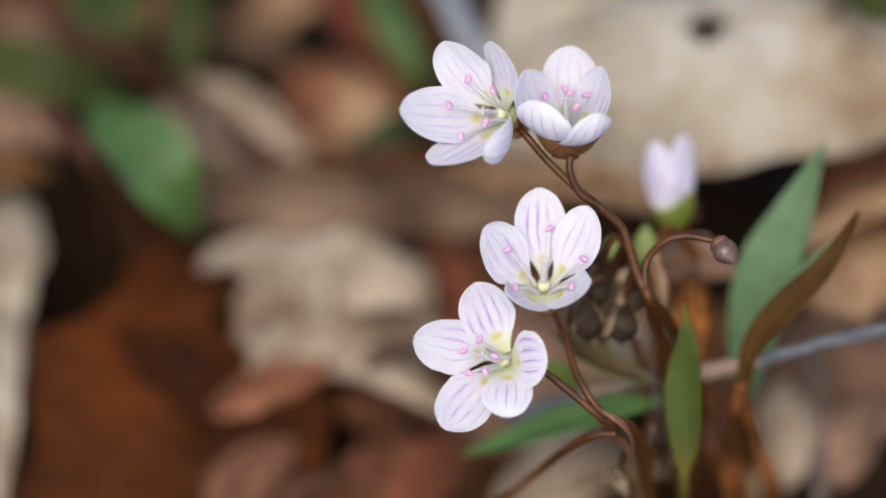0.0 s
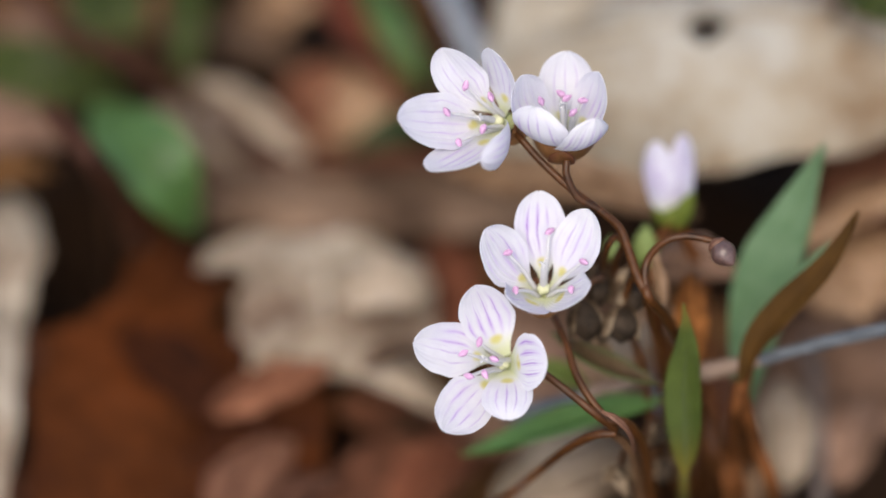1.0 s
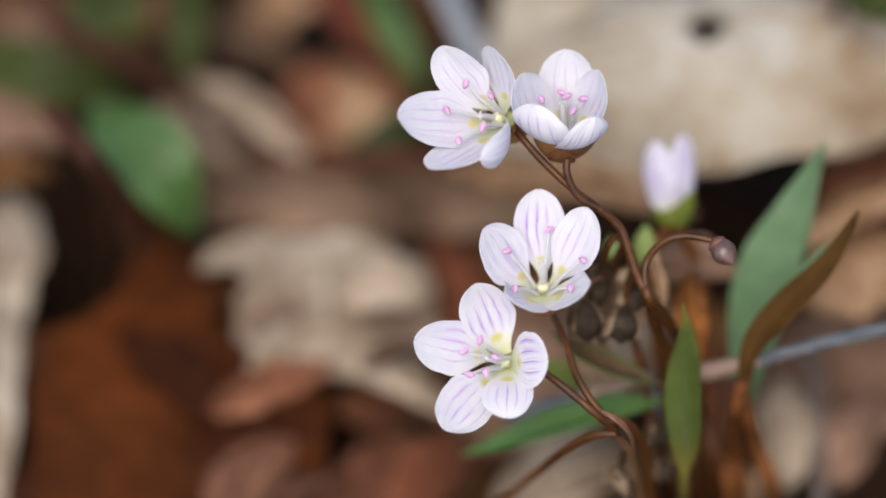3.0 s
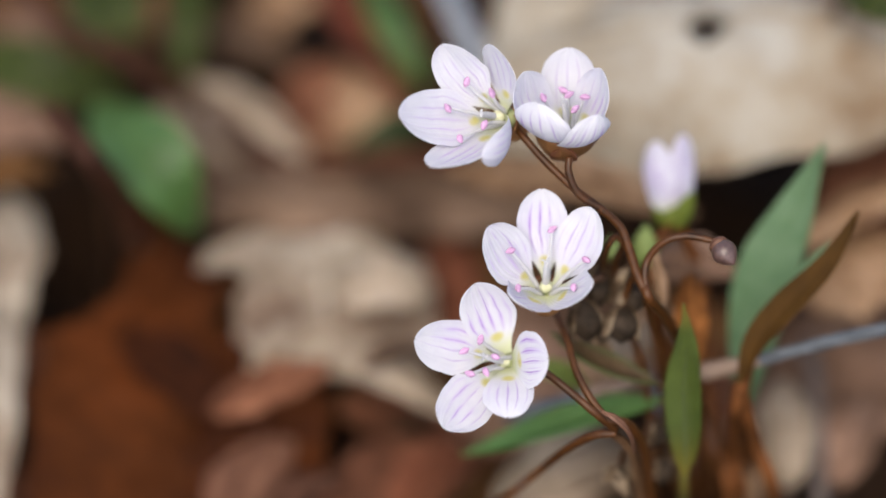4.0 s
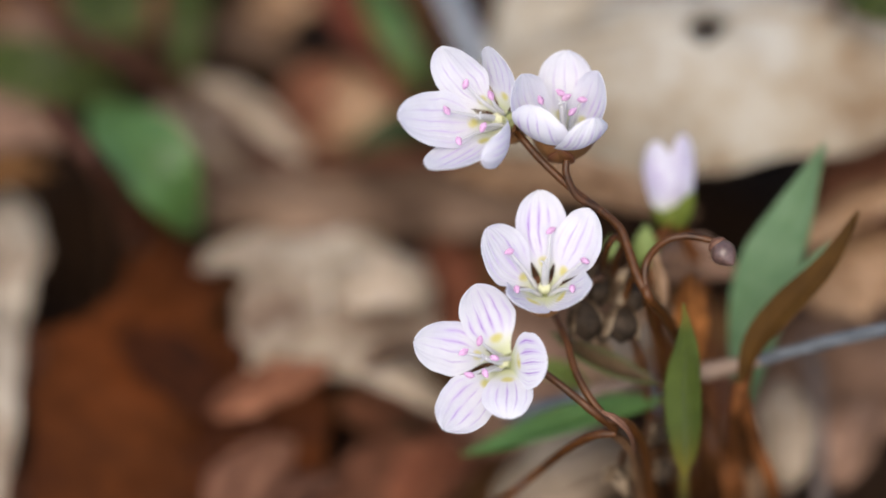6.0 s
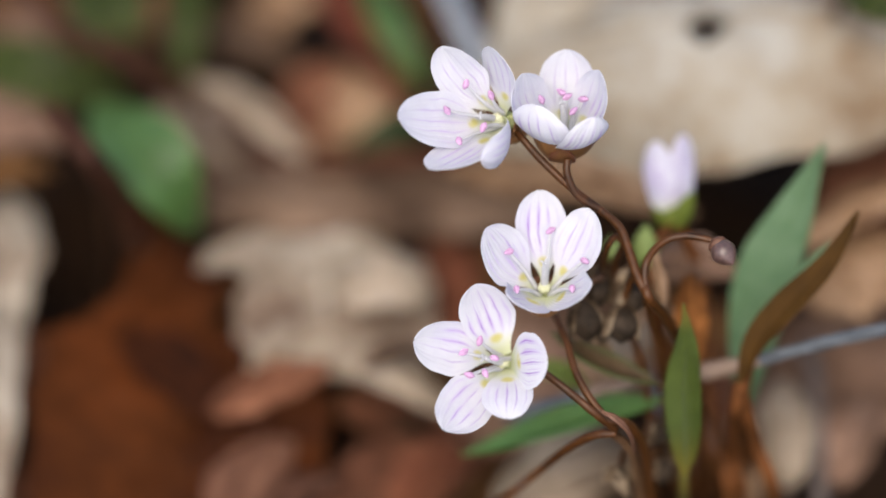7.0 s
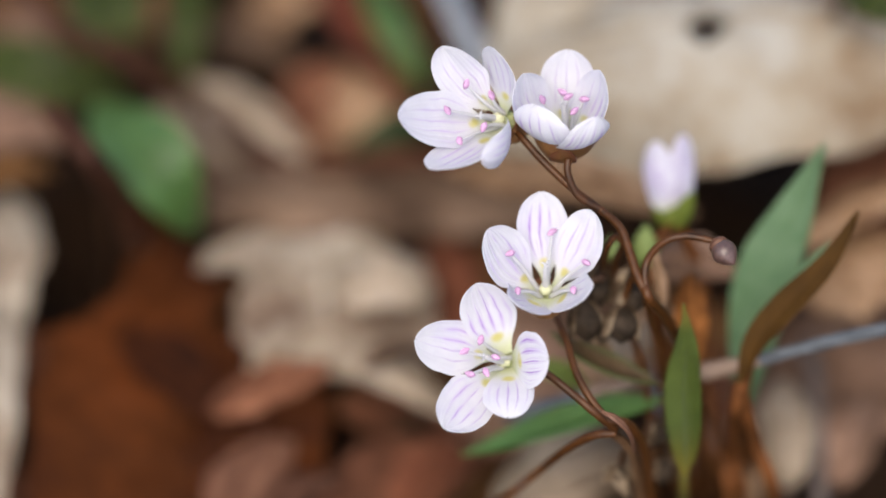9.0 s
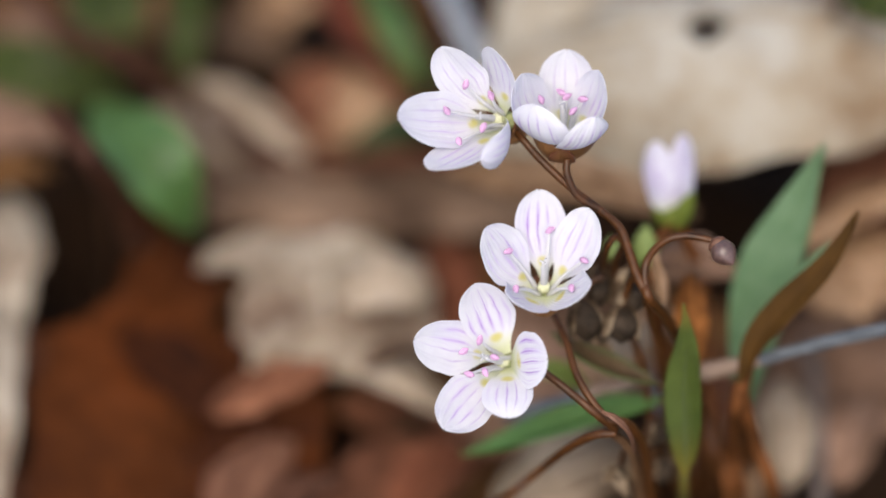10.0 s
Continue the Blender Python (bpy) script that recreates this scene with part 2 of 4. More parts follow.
def tube(points, r0, r1, origin=(0, 0, 0), sides=12, steps=8, knobby=0.0):
    """A tapering round stalk through points."""
    line = spline([Vector(q) - Vector(origin) for q in points], steps)
    bm = bmesh.new()
    rings, side = [], Vector((0.3, 0.9, 0.31))
    for i, c in enumerate(line):
        way = (line[min(i + 1, len(line) - 1)] - line[max(i - 1, 0)]).normalized()
        side = (side - way * side.dot(way)).normalized()
        other = way.cross(side)
        r = r0 + (r1 - r0) * i / (len(line) - 1)
        r *= 1 + knobby * noise.noise(c * 400) + knobby * 0.6 * noise.noise(c * 1300)
        rings.append([bm.verts.new(c + r * (math.cos(2 * math.pi * k / sides) * side + math.sin(2 * math.pi * k / sides) * other)) for k in range(sides)])
    for a, b in zip(rings, rings[1:]):
        for k in range(sides):
            bm.faces.new((a[k], a[(k + 1) % sides], b[(k + 1) % sides], b[k]))
    bm.faces.new(rings[0][::-1])
    bm.faces.new(rings[-1])
    return bm


def lump(at, way, length, radius, point=0.0, rings=14, sides=16, crease=0.0, uneven=0.0):
    """A bud, an anther or an ovary: a round body along way; point: how pointed its end is."""
    way = Vector(way).normalized()
    side = way.orthogonal().normalized()
    other = way.cross(side)
    bm = bmesh.new()
    rows = []
    for i in range(1, rings):
        s = i / rings
        r = radius * math.sin(math.pi * s ** (1 - 0.25 * point)) ** (0.75 + 0.5 * point * s)
        row = []
        for k in range(sides):
            a = 2 * math.pi * k / sides
            rr = r * (1 - crease * max(0.0, math.cos(3 * a)) ** 6 + uneven * noise.noise(Vector((2 * math.cos(a), 2 * math.sin(a), 4 * s + 900 * length))))
            row.append(bm.verts.new(Vector(at) + way * length * s + rr * (math.cos(a) * side + math.sin(a) * other)))
        rows.append(row)
    for a, b in zip(rows, rows[1:]):
        for k in range(sides):
            bm.faces.new((a[k], a[(k + 1) % sides], b[(k + 1) % sides], b[k]))
    for row, end in ((rows[0], Vector(at)), (rows[-1], Vector(at) + way * length)):
        tip = bm.verts.new(end)
        for k in range(sides):
            bm.faces.new((row[k], row[(k + 1) % sides], tip))
    return bm


def sheet(rows, place):
    """A sheet of rows x across vertices with its UV map; place(s, t) gives a point for s in 0..1 and t in -1..1."""
    bm = bmesh.new()
    uv = bm.loops.layers.uv.new("UVMap")
    ss, tt = rows
    grid = [[bm.verts.new(place(s, t)) for t in tt] for s in ss]
    for i in range(len(ss) - 1):
        for k in range(len(tt) - 1):
            f = bm.faces.new((grid[i][k], grid[i][k + 1], grid[i + 1][k + 1], grid[i + 1][k]))
            for loop, (s, t) in zip(f.loops, ((ss[i], tt[k]), (ss[i], tt[k + 1]), (ss[i + 1], tt[k + 1]), (ss[i + 1], tt[k]))):
                loop[uv].uv = (t / 2 + 0.5, s)
    for e in bm.edges:
        e.smooth = not e.is_boundary
    return bm


def even(n, a=0.0, b=1.0):
    return [a + (b - a) * i / (n - 1) for i in range(n)]


def cross_frame(axis):
    a = Vector(axis).normalized()
    r = (RIGHT - a * RIGHT.dot(a)).normalized()
    return r, a.cross(r), a


def petal_mesh(frame_axes, azimuth, out, height, half, bowl, cup, seed, wedge=0.18, rise=1.3, root=0.55):
    """One petal (or sepal) from the flower's base: it ends out mm from the axis and height mm along it."""
    r, q, a = frame_axes
    az = radians(azimuth)
    radial = r * math.cos(az) + q * math.sin(az)
    across = a.cross(radial)
    p0, p3 = Vector((root, 0.0)), Vector((out, height))
    chord = p3 - p0
    reach, lean = chord.length, math.atan2(chord.x, chord.y)
    p1 = p0 + 0.42 * reach * Vector((math.sin(lean + bowl), math.cos(lean + bowl)))
    p2 = p3 - 0.38 * reach * Vector((math.sin(lean - bowl * 0.55), math.cos(lean - bowl * 0.55)))
    rng = random.Random(seed)
    wave, phase = rng.uniform(0.04, 0.10), rng.uniform(0, 6)
    skew = rng.uniform(-0.06, 0.06)

    def width(s):
        if s > 0.62:
            return max(0.0, 1 - ((s - 0.62) / 0.38) ** 2.3) ** 0.5
        return wedge + (1 - wedge) * math.sin(math.pi / 2 * s / 0.62) ** rise

    def place(s, t):
        dip = 0.006 * math.exp(-(t / 0.3) ** 2) * max(0.0, s - 0.8) / 0.2
        s2 = s * (1 - dip)
        p = (1 - s2) ** 3 * p0 + 3 * (1 - s2) ** 2 * s2 * p1 + 3 * (1 - s2) * s2 ** 2 * p2 + s2 ** 3 * p3
        d = 3 * (1 - s2) ** 2 * (p1 - p0) + 6 * (1 - s2) * s2 * (p2 - p1) + 3 * s2 ** 2 * (p3 - p2)
        d.normalize()
        inward = Vector((-d.y, d.x))
        w = half * width(s)
        bend = cup * t * t * w + (wave * math.sin(3.1 * t + phase + 2 * s) + 0.015 * math.sin(9 * t + phase)) * w * s
        p = p + inward * bend
        return (radial * p.x + a * p.y + across * (t * w * (1 - 0.12 * abs(t) * cup) + skew * half * s * s)) * MM

    ss = [0, 0.06, 0.12, 0.19, 0.26, 0.34, 0.42, 0.5, 0.58, 0.66, 0.73, 0.8, 0.86, 0.91, 0.945, 0.97, 0.987, 0.997]
    return sheet((ss, even(13, -1, 1)), place)


def petal_sheet(axis, tip, bend, face, half, cup, seed, claw=0.1, rise=2.4):
    """One petal from the flower's base to tip (mm); bend bows it, face is the way its inner side looks, claw and rise give the narrow foot."""
    a, tip, bend, face = Vector(axis).normalized(), Vector(tip), Vector(bend), Vector(face).normalized()
    rng = random.Random(seed)
    phase, wave, skew, nick = rng.uniform(0, 6), rng.uniform(0.03, 0.07), rng.uniform(-0.07, 0.07), rng.uniform(-0.5, 0.5)
    out = tip - a * tip.dot(a)
    p0 = out.normalized() * 0.75 if out.length > 0.3 else Vector((0, 0, 0))
    p1, p2 = p0.lerp(tip, 0.33) + bend, p0.lerp(tip, 0.72) + bend * 0.9

    def place(s, t):
        g = 1 - s
        c = g ** 3 * p0 + 3 * g * g * s * p1 + 3 * g * s * s * p2 + s ** 3 * tip
        way = (3 * g * g * (p1 - p0) + 6 * g * s * (p2 - p1) + 3 * s * s * (tip - p2)).normalized()
        up = (face - way * face.dot(way)).normalized()
        side = way.cross(up)
        if s > 0.53:
            w = max(0.0, 1 - ((s - 0.53) / 0.47) ** 2.3) ** 0.54
        else:
            w = claw + (1 - claw) * math.sin(math.pi / 2 * s / 0.53) ** rise
        w *= half * (1 + 0.025 * math.sin(11 * s + phase + (2 if t < 0 else 0)) + 0.012 * math.sin(29 * s + 2 * phase + (1 if t < 0 else 0)))
        lift = cup * t * t * w + wave * w * s * math.sin(3.1 * t + phase + 2 * s) + 0.018 * half * s * math.sin(9 * t + phase)
        dent = -0.16 * max(0.0, s - 0.9) / 0.1 * math.exp(-((t - nick) / 0.35) ** 2)
        return (c + side * (t * w * (1 - 0.1 * abs(t) * abs(cup)) + skew * half * s * s) + up * lift + way * dent) * MM

    ss = [0, 0.05, 0.1, 0.15, 0.2, 0.26, 0.32, 0.38, 0.44, 0.5, 0.56, 0.62, 0.68, 0.74, 0.8, 0.85, 0.9, 0.935, 0.96, 0.98, 0.992, 0.999]
    return sheet((ss, even(17, -1, 1)), place)


def flower(plant, at, axis, petals, sepals, stamens, style, seed=1, label="", girth=1.8, drop=1.0, deep=3.5, skin=PETAL):
    """A flower of the plant at its base point. petals: (tip, bend, face, half width, cup) in mm from the base; sepals: (azimuth, out, height, half width); stamens and style: where they end."""
    axes = cross_frame(axis)
    a = axes[2]
    base = Vector(at)
    body = part("flower", lump(-a * deep * MM, a, (deep - 0.6) * MM, girth * MM), CALYX_SKIN, plant, label, base - plant.location)
    for k, (tip, bend, face, half, cup, *foot) in enumerate(petals):
        part("petal", petal_sheet(a, tip, bend, face, half, cup, seed * 10 + k, *foot), skin, body, "", (0, 0, 0), 0.00007)
    for k, (az, out, height, half) in enumerate(sepals):
        part("sepal", petal_mesh(axes, az, out, height, half, radians(50), 0.35, seed * 10 + 7 + k, 0.5, 1.0), SEPAL, body, "bronze-green cupped sepal", -a * drop * MM, 0.0003)
    part("receptacle", lump(-a * 1.5 * MM, a, 1.3 * MM, 1.2 * MM, 0.0, 12, 20, 0.0, 0.1), THROAT, body, "pale green floor of the blossom")
    part("ovary", lump(a * -0.2 * MM, a, 2.0 * MM, 0.72 * MM, 0.2, 12, 18, 0.2), OVARY, body, "pale yellow-green ovary")
    for k, tip in enumerate(stamens):
        tip = Vector(tip) - base
        rad = tip - a * tip.dot(a)
        rad = rad.normalized() if rad.length > 1e-6 else axes[0]
        root = rad * 0.75 * MM
        mid = root.lerp(tip, 0.5) + a * 0.25 * MM - rad * 0.15 * MM
        part("filament", tube([root, mid, tip], 0.3 * MM, 0.13 * MM, (0, 0, 0), 10, 6), FILAMENT, body)
        way = (a.cross(rad) * (1.0 if k % 2 else -1.0) + rad * 0.7 + (tip - mid).normalized() * 0.3).normalized()
        part("anther", lump(tip - way * 0.64 * MM, way, 1.3 * MM, 0.36 * MM, 0.0, 12, 14, 0.3, 0.25), ANTHER, body, "pale pink anther")
    tip = Vector(style) - base
    part("style", tube([a * 1.4 * MM, a * 1.6 * MM + tip * 0.3, tip], 0.38 * MM, 0.26 * MM, (0, 0, 0), 12, 6), FILAMENT, body)
    for k in range(3):
        lobe = (axes[0] * math.cos(2.1 * k + seed) + axes[1] * math.sin(2.1 * k + seed)) * 0.5 * MM
        part("stigma", tube([tip - a * 0.3 * MM, tip + lobe * 0.4 + a * 0.4 * MM, tip + lobe + a * 0.4 * MM], 0.16 * MM, 0.1 * MM, (0, 0, 0), 8, 4), FILAMENT, body)
    return body


def blade(points, half, face, fold=0.25, origin=(0, 0, 0), belly=0.45, seed=1, ripple=0.05, across=9, tip=0.9):
    """A lance-shaped leaf along points (base to tip), half m wide at its belly; face: the way its upper side looks; fold: how far it is folded along its midrib."""
    line = spline([Vector(p) - Vector(origin) for p in points], 10)
    rng = random.Random(seed)
    phase = rng.uniform(0, 6)
    n = len(line) - 1

    def place(s, t):
        i = min(int(s * n), n - 1)
        f = s * n - i
        c = line[i].lerp(line[i + 1], f)
        way = (line[min(i + 2, n)] - line[max(i - 1, 0)]).normalized()
        up = (Vector(face) - way * Vector(face).dot(way)).normalized()
        side = way.cross(up)
        k = math.log(0.5) / math.log(belly)
        w = half * max(0.0, math.sin(math.pi * s ** k)) ** tip + half * 0.03
        return c + side * t * w * math.cos(fold * abs(t)) + up * (fold * abs(t) ** 1.3 * w + ripple * half * math.sin(7 * s + 2.5 * t + phase))

    return sheet((even(32), even(across, -1, 1)), place)


def rib(points, face, r, origin=(0, 0, 0), lift=0.0):
    pts = [Vector(p) + Vector(face).normalized() * lift for p in points]
    return tube(pts, r, r * 0.3, origin, 8, 8)


# ---- the ground ----
# soft heaps of old litter and soil under the leaves: x, y, radius, height
HEAPS = ((0.030, 0.054, 0.024, 0.034), (0.052, 0.050, 0.024, 0.034), (0.010, 0.052, 0.016, 0.028), (0.020, 0.036, 0.013, 0.018), (0.029, 0.016, 0.010, 0.020),
         (-0.056, 0.034, 0.014, 0.013), (-0.056, 0.012, 0.013, 0.016), (0.042, 0.010, 0.012, 0.012), (-0.026, 0.058, 0.018, 0.012), (-0.012, 0.072, 0.020, 0.010), (-0.035, 0.026, 0.014, 0.010))


# holes in the litter that reach down to dark soil: x, y, radius
HOLLOWS = ((-0.0494, 0.0402, 0.009), (-0.0485, 0.0493, 0.011), (-0.0482, 0.0568, 0.008), (0.0414, 0.0558, 0.010), (0.0508, 0.0596, 0.012), (-0.0277, 0.0800, 0.009),
           (-0.0485, 0.0491, 0.0090), (-0.0473, 0.0418, 0.0080), (-0.0153, 0.0268, 0.0040), (0.0354, 0.0448, 0.0080), (0.0543, 0.0049, 0.0070))


def lie(x, y):
    """The height of the ground."""
    z = 0.004 + max(h * math.exp(-((x - a) ** 2 + (y - b) ** 2) / (r * r)) for a, b, r, h in HEAPS)
    z -= max(0.019 * math.exp(-(((x - a) ** 2 + (y - b) ** 2) / (r * r)) ** 2) for a, b, r in HOLLOWS)
    return z + 0.0025 * noise.noise(Vector((x * 45, y * 45, 0))) + 0.0012 * noise.noise(Vector((x * 160, y * 160, 3))) - 0.002


def ground():
    bm = bmesh.new()
    ring = [0.0] + [0.004 * k for k in range(1, 33)] + [0.15, 0.2, 0.3, 0.5, 1, 3, 10, 40, 150, 600, 2000]
    sides, rows = 96, []
    for r in ring[1:]:
        row = []
        for k in range(sides):
            x, y = r * math.cos(2 * math.pi * k / sides), 0.03 + r * math.sin(2 * math.pi * k / sides)
            row.append(bm.verts.new((x, y, lie(x, y))))
        rows.append(row)
    mid = bm.verts.new((0, 0.03, lie(0, 0.03)))
    for k in range(sides):
        bm.faces.new((mid, rows[0][k], rows[0][(k + 1) % sides]))
    for a, b in zip(rows, rows[1:]):
        for k in range(sides):
            bm.faces.new((a[k], b[k], b[(k + 1) % sides], a[(k + 1) % sides]))
    ob = new("ground", mesh_of("ground", bm, SOIL))
    return tagged(ob, "dark brown crumbly woodland soil under the leaf litter", "ground", "", "structure")


ground()


def rim(stops, s):
    """The breadth of one side of a lobed leaf at s of its length, eased between a few stops."""
    for (s0, w0), (s1, w1) in zip(stops, stops[1:]):
        if s <= s1:
            f = (s - s0) / (s1 - s0)
            return w0 + (w1 - w0) * f * f * (3 - 2 * f)
    return stops[-1][1]


def leaf_sheet(length, half, lobes, depth, arch, cup, curl, seed, twist=0.0, rows=44, across=13, hole=None, crumple=1.0, margins=None):
    """A fallen leaf about the origin, along x, its upper side up. lobes and depth cut its margin; arch bows it lengthwise; cup and curl bend its sides; margins shape its two sides by hand."""
    rng = random.Random(seed)
    ph = [rng.uniform(0, 6.28) for _ in range(5)]

    def place(s, t):
        k = 0 if t < 0 else 1
        w = math.sin(math.pi * min(1, s ** 0.9)) ** 0.62
        if lobes:
            notch = 0.5 - 0.5 * math.cos(2 * math.pi * lobes * s + 0.5 * k + 0.5)
            w *= 1 - depth * (1 - notch ** 0.6)
        if margins:
            w = rim(margins[1 - k], s)
        w *= 1 + 0.06 * math.sin(17 * s + ph[k]) + 0.03 * math.sin(41 * s + ph[k + 1])
        w = half * max(w, 0.015)
        x = (s - 0.5) * length + 0.16 * abs(t) * w * math.sin(9 * s)
        y = t * w
        z = arch * math.sin(math.pi * s) + cup * half * t * t + curl * half * t * abs(t) * (s - 0.5) * 2
        z += crumple * half * (0.07 * math.sin(11 * s + 3 * t + ph[2]) * abs(t) + 0.05 * math.sin(23 * s + 5 * t + ph[3]))
        z += crumple * 0.02 * half * abs(math.sin(math.pi * 9 * s + 4 * abs(t)))
        turn = twist * (s - 0.5)
        return Vector((x, y * math.cos(turn) - z * math.sin(turn), y * math.sin(turn) + z * math.cos(turn)))

    bm = sheet((even(rows), even(across, -1, 1)), place)
    if hole:
        hs, ht, rs, rt = hole
        doomed = [f for f in bm.faces if ((sum(l[bm.loops.layers.uv[0]].uv.y for l in f.loops) / 4 - hs) / rs) ** 2
                  + ((sum(l[bm.loops.layers.uv[0]].uv.x for l in f.loops) / 4 * 2 - 1 - ht) / rt) ** 2 < 1]
        bmesh.ops.delete(bm, geom=doomed, context="FACES")
    return bm, place


def fallen_leaf(base, tip, half, material, label, roll=0, lobes=0, depth=0.35, arch=0.0, cup=0.15, curl=0.0, seed=1, twist=0.0, hole=None, name="fallen_leaf", across=13, rows=44, group="fallen leaves", crumple=1.0, margins=None):
    """A dead leaf that lies from base to tip; roll tips it about its length, in degrees."""
    base, tip = Vector(base), Vector(tip)
    along = (tip - base).normalized()
    side = Vector((0, 0, 1)).cross(along).normalized()
    up = along.cross(side)
    m = Matrix((along, side, up)).transposed() @ Matrix.Rotation(radians(roll), 3, "X")
    m = Matrix.Translation((base + tip) / 2) @ m.to_4x4()
    length = (tip - base).length
    bm, place = leaf_sheet(length, half, lobes, depth, arch, cup, curl, seed, twist, rows, across, hole, crumple, margins)
    ob = thing(name, m.translation, label, "leaf", group)
    turn = m.to_3x3().to_4x4()
    bm.transform(turn)
    part("blade", bm, material, ob, "", (0, 0, 0), 0.00035)
    line = [turn @ (place(s, 0.0) + Vector((0, 0, 0.0002))) for s in even(9, 0.02, 0.98)]
    part("midrib", tube(line, 0.0006, 0.0002, (0, 0, 0), 8, 4), material, ob)
    return ob


# ---- fallen leaves ----
fallen_leaf((0.0032, 0.0475, 0.0440), (0.0626, 0.0496, 0.0500), 0.01791, TAN, "large pale tan dead leaf with a small dark hole", -12, 0, 0.0, 0.006, -0.52, 0.0, 3, 0.0, (0.50, -0.07, 0.04, 0.2), across=51, rows=110, crumple=0.45)
fallen_leaf((0.0408, 0.0260, 0.0380), (0.0611, 0.0318, 0.0440), 0.00312, BUFF, "narrow dull dead leaf in front of a paler one", -15, 0, 0, 0.003, -0.4, 0, 5)
fallen_leaf((0.0436, 0.0217, 0.0340), (0.0588, 0.0257, 0.0360), 0.00603, BUFF, "small dull sandy-brown dead leaf", 0, 0, 0, 0.003, -0.2, 0, 7)
fallen_leaf((-0.0239, 0.0464, 0.0140), (-0.0010, 0.0477, 0.0160), 0.00633, BUFF, "greyish brown dead leaf under a cream one", 0, 0, 0, 0.003, -0.2, 0, 10)
fallen_leaf((-0.0139, 0.0189, 0.0120), (0.0070, 0.0292, 0.0120), 0.00532, UMBER, "buff brown dead leaf edged by shade", 0, 0, 0, 0.003, -0.1, 0, 33)
fallen_leaf((-0.0555, 0.0456, 0.0220), (-0.0564, 0.0201, 0.0220), 0.00539, CREAM, "cream dead leaf, curled at its rim", 0, 0, 0, 0.004, -0.25, 0, 15)
fallen_leaf((-0.0559, 0.0306, 0.0240), (-0.0540, -0.0068, 0.0240), 0.00351, CREAM, "long narrow cream dead leaf", 0, 0, 0, 0.004, -0.25, 0, 16)
fallen_leaf((-0.0258, 0.0597, 0.0160), (-0.0018, 0.0648, 0.0180), 0.00715, SAND, "sandy brown dead leaf, softly folded", 0, 0, 0, 0.004, -0.3, 0, 17)
fallen_leaf((-0.0279, 0.0779, 0.0160), (-0.0126, 0.0835, 0.0200), 0.00527, SAND, "pale sandy dead leaf under a red one", 0, 0, 0, 0.004, -0.2, 0, 21)
fallen_leaf((-0.0062, 0.0447, 0.0100), (0.0128, 0.0279, 0.0100), 0.00654, UMBER, "warm brown dead leaf behind the flowers", 0, 0, 0, 0.003, -0.2, 0, 23)
fallen_leaf((0.0004, 0.0286, 0.0500), (0.0302, 0.0272, 0.0440), 0.00332, BUFF, "smooth brown dead leaf tucked under a paler one", 0, 0, 0, 0.003, -0.15, 0, 35)
fallen_leaf((0.0153, 0.0101, 0.0300), (0.0282, 0.0175, 0.0360), 0.00402, SAND, "small sandy dead leaf behind the stems", 0, 0, 0, 0.003, -0.2, 0, 37)
fallen_leaf((0.0061, 0.0531, 0.0400), (0.0212, 0.0654, 0.0440), 0.00575, TAN, "pale dead leaf behind a larger tan one", 0, 0, 0, 0.003, -0.2, 0, 39)
fallen_leaf((0.0067, 0.0037, 0.0140), (0.0250, 0.0121, 0.0150), 0.00554, TAN, "buff dead leaf at the foot of the plant", 0, 0, 0, 0.003, -0.2, 0, 25)
fallen_leaf((0.0011, 0.0139, 0.0120), (0.0242, 0.0259, 0.0130), 0.00497, DUSK, "grey-brown dead leaf beneath a green one", 0, 0, 0, 0.003, -0.2, 0, 26)
fallen_leaf((-0.0393, 0.0429, 0.0270), (-0.0260, -0.0078, 0.0190), 0.01648, RUST, "large rust-brown oak leaf with deep lobes, lying flat", 0, 0, 0, 0.003, 0.05, 0.06, 11, across=29, rows=80, margins=(((0, 0.03), (0.1, 0.22), (0.2, 0.3), (0.27, 0.4), (0.31, 0.55), (0.38, 0.42), (0.46, 0.36), (0.55, 0.75), (0.72, 1.0), (1, 0.5)), ((0, 0.03), (0.16, 0.1), (0.25, 0.22), (0.33, 0.52), (0.4, 0.96), (0.55, 1.08), (0.8, 1.25), (1, 1.1))))
fallen_leaf((-0.0155, 0.0354, 0.0270), (-0.0141, 0.0155, 0.0260), 0.01551, CREAM, "cream lobed oak leaf, dry and cupped", -3, 0, 0, 0.003, 0.06, 0.05, 9, across=29, rows=80, margins=(((0, 0.5), (0.1, 0.66), (0.25, 0.74), (0.5, 0.82), (0.8, 0.84), (1, 0.8)), ((0, 0.55), (0.08, 1.0), (0.28, 0.92), (0.47, 0.62), (0.7, 0.68), (0.94, 0.62), (1, 0.45))))
fallen_leaf((-0.0285, 0.0085, 0.0280), (-0.0137, 0.0151, 0.0290), 0.00267, SALMON, "small pinkish brown dead leaf, curled up along its edge", 8, 0, 0, 0.002, -0.25, 0.1, 12)
fallen_leaf((-0.0191, 0.0159, 0.0220), (-0.0278, -0.0070, 0.0230), 0.00455, MAUVE, "pinkish brown dead leaf half under a rusty one", 0, 0, 0, 0.002, -0.2, 0.1, 42)
fallen_leaf((-0.0232, -0.0057, 0.0220), (0.0053, 0.0094, 0.0180), 0.00606, BRICK, "reddish brown dead leaf, flat on the litter", 0, 2, 0.3, 0.003, -0.15, 0, 13)
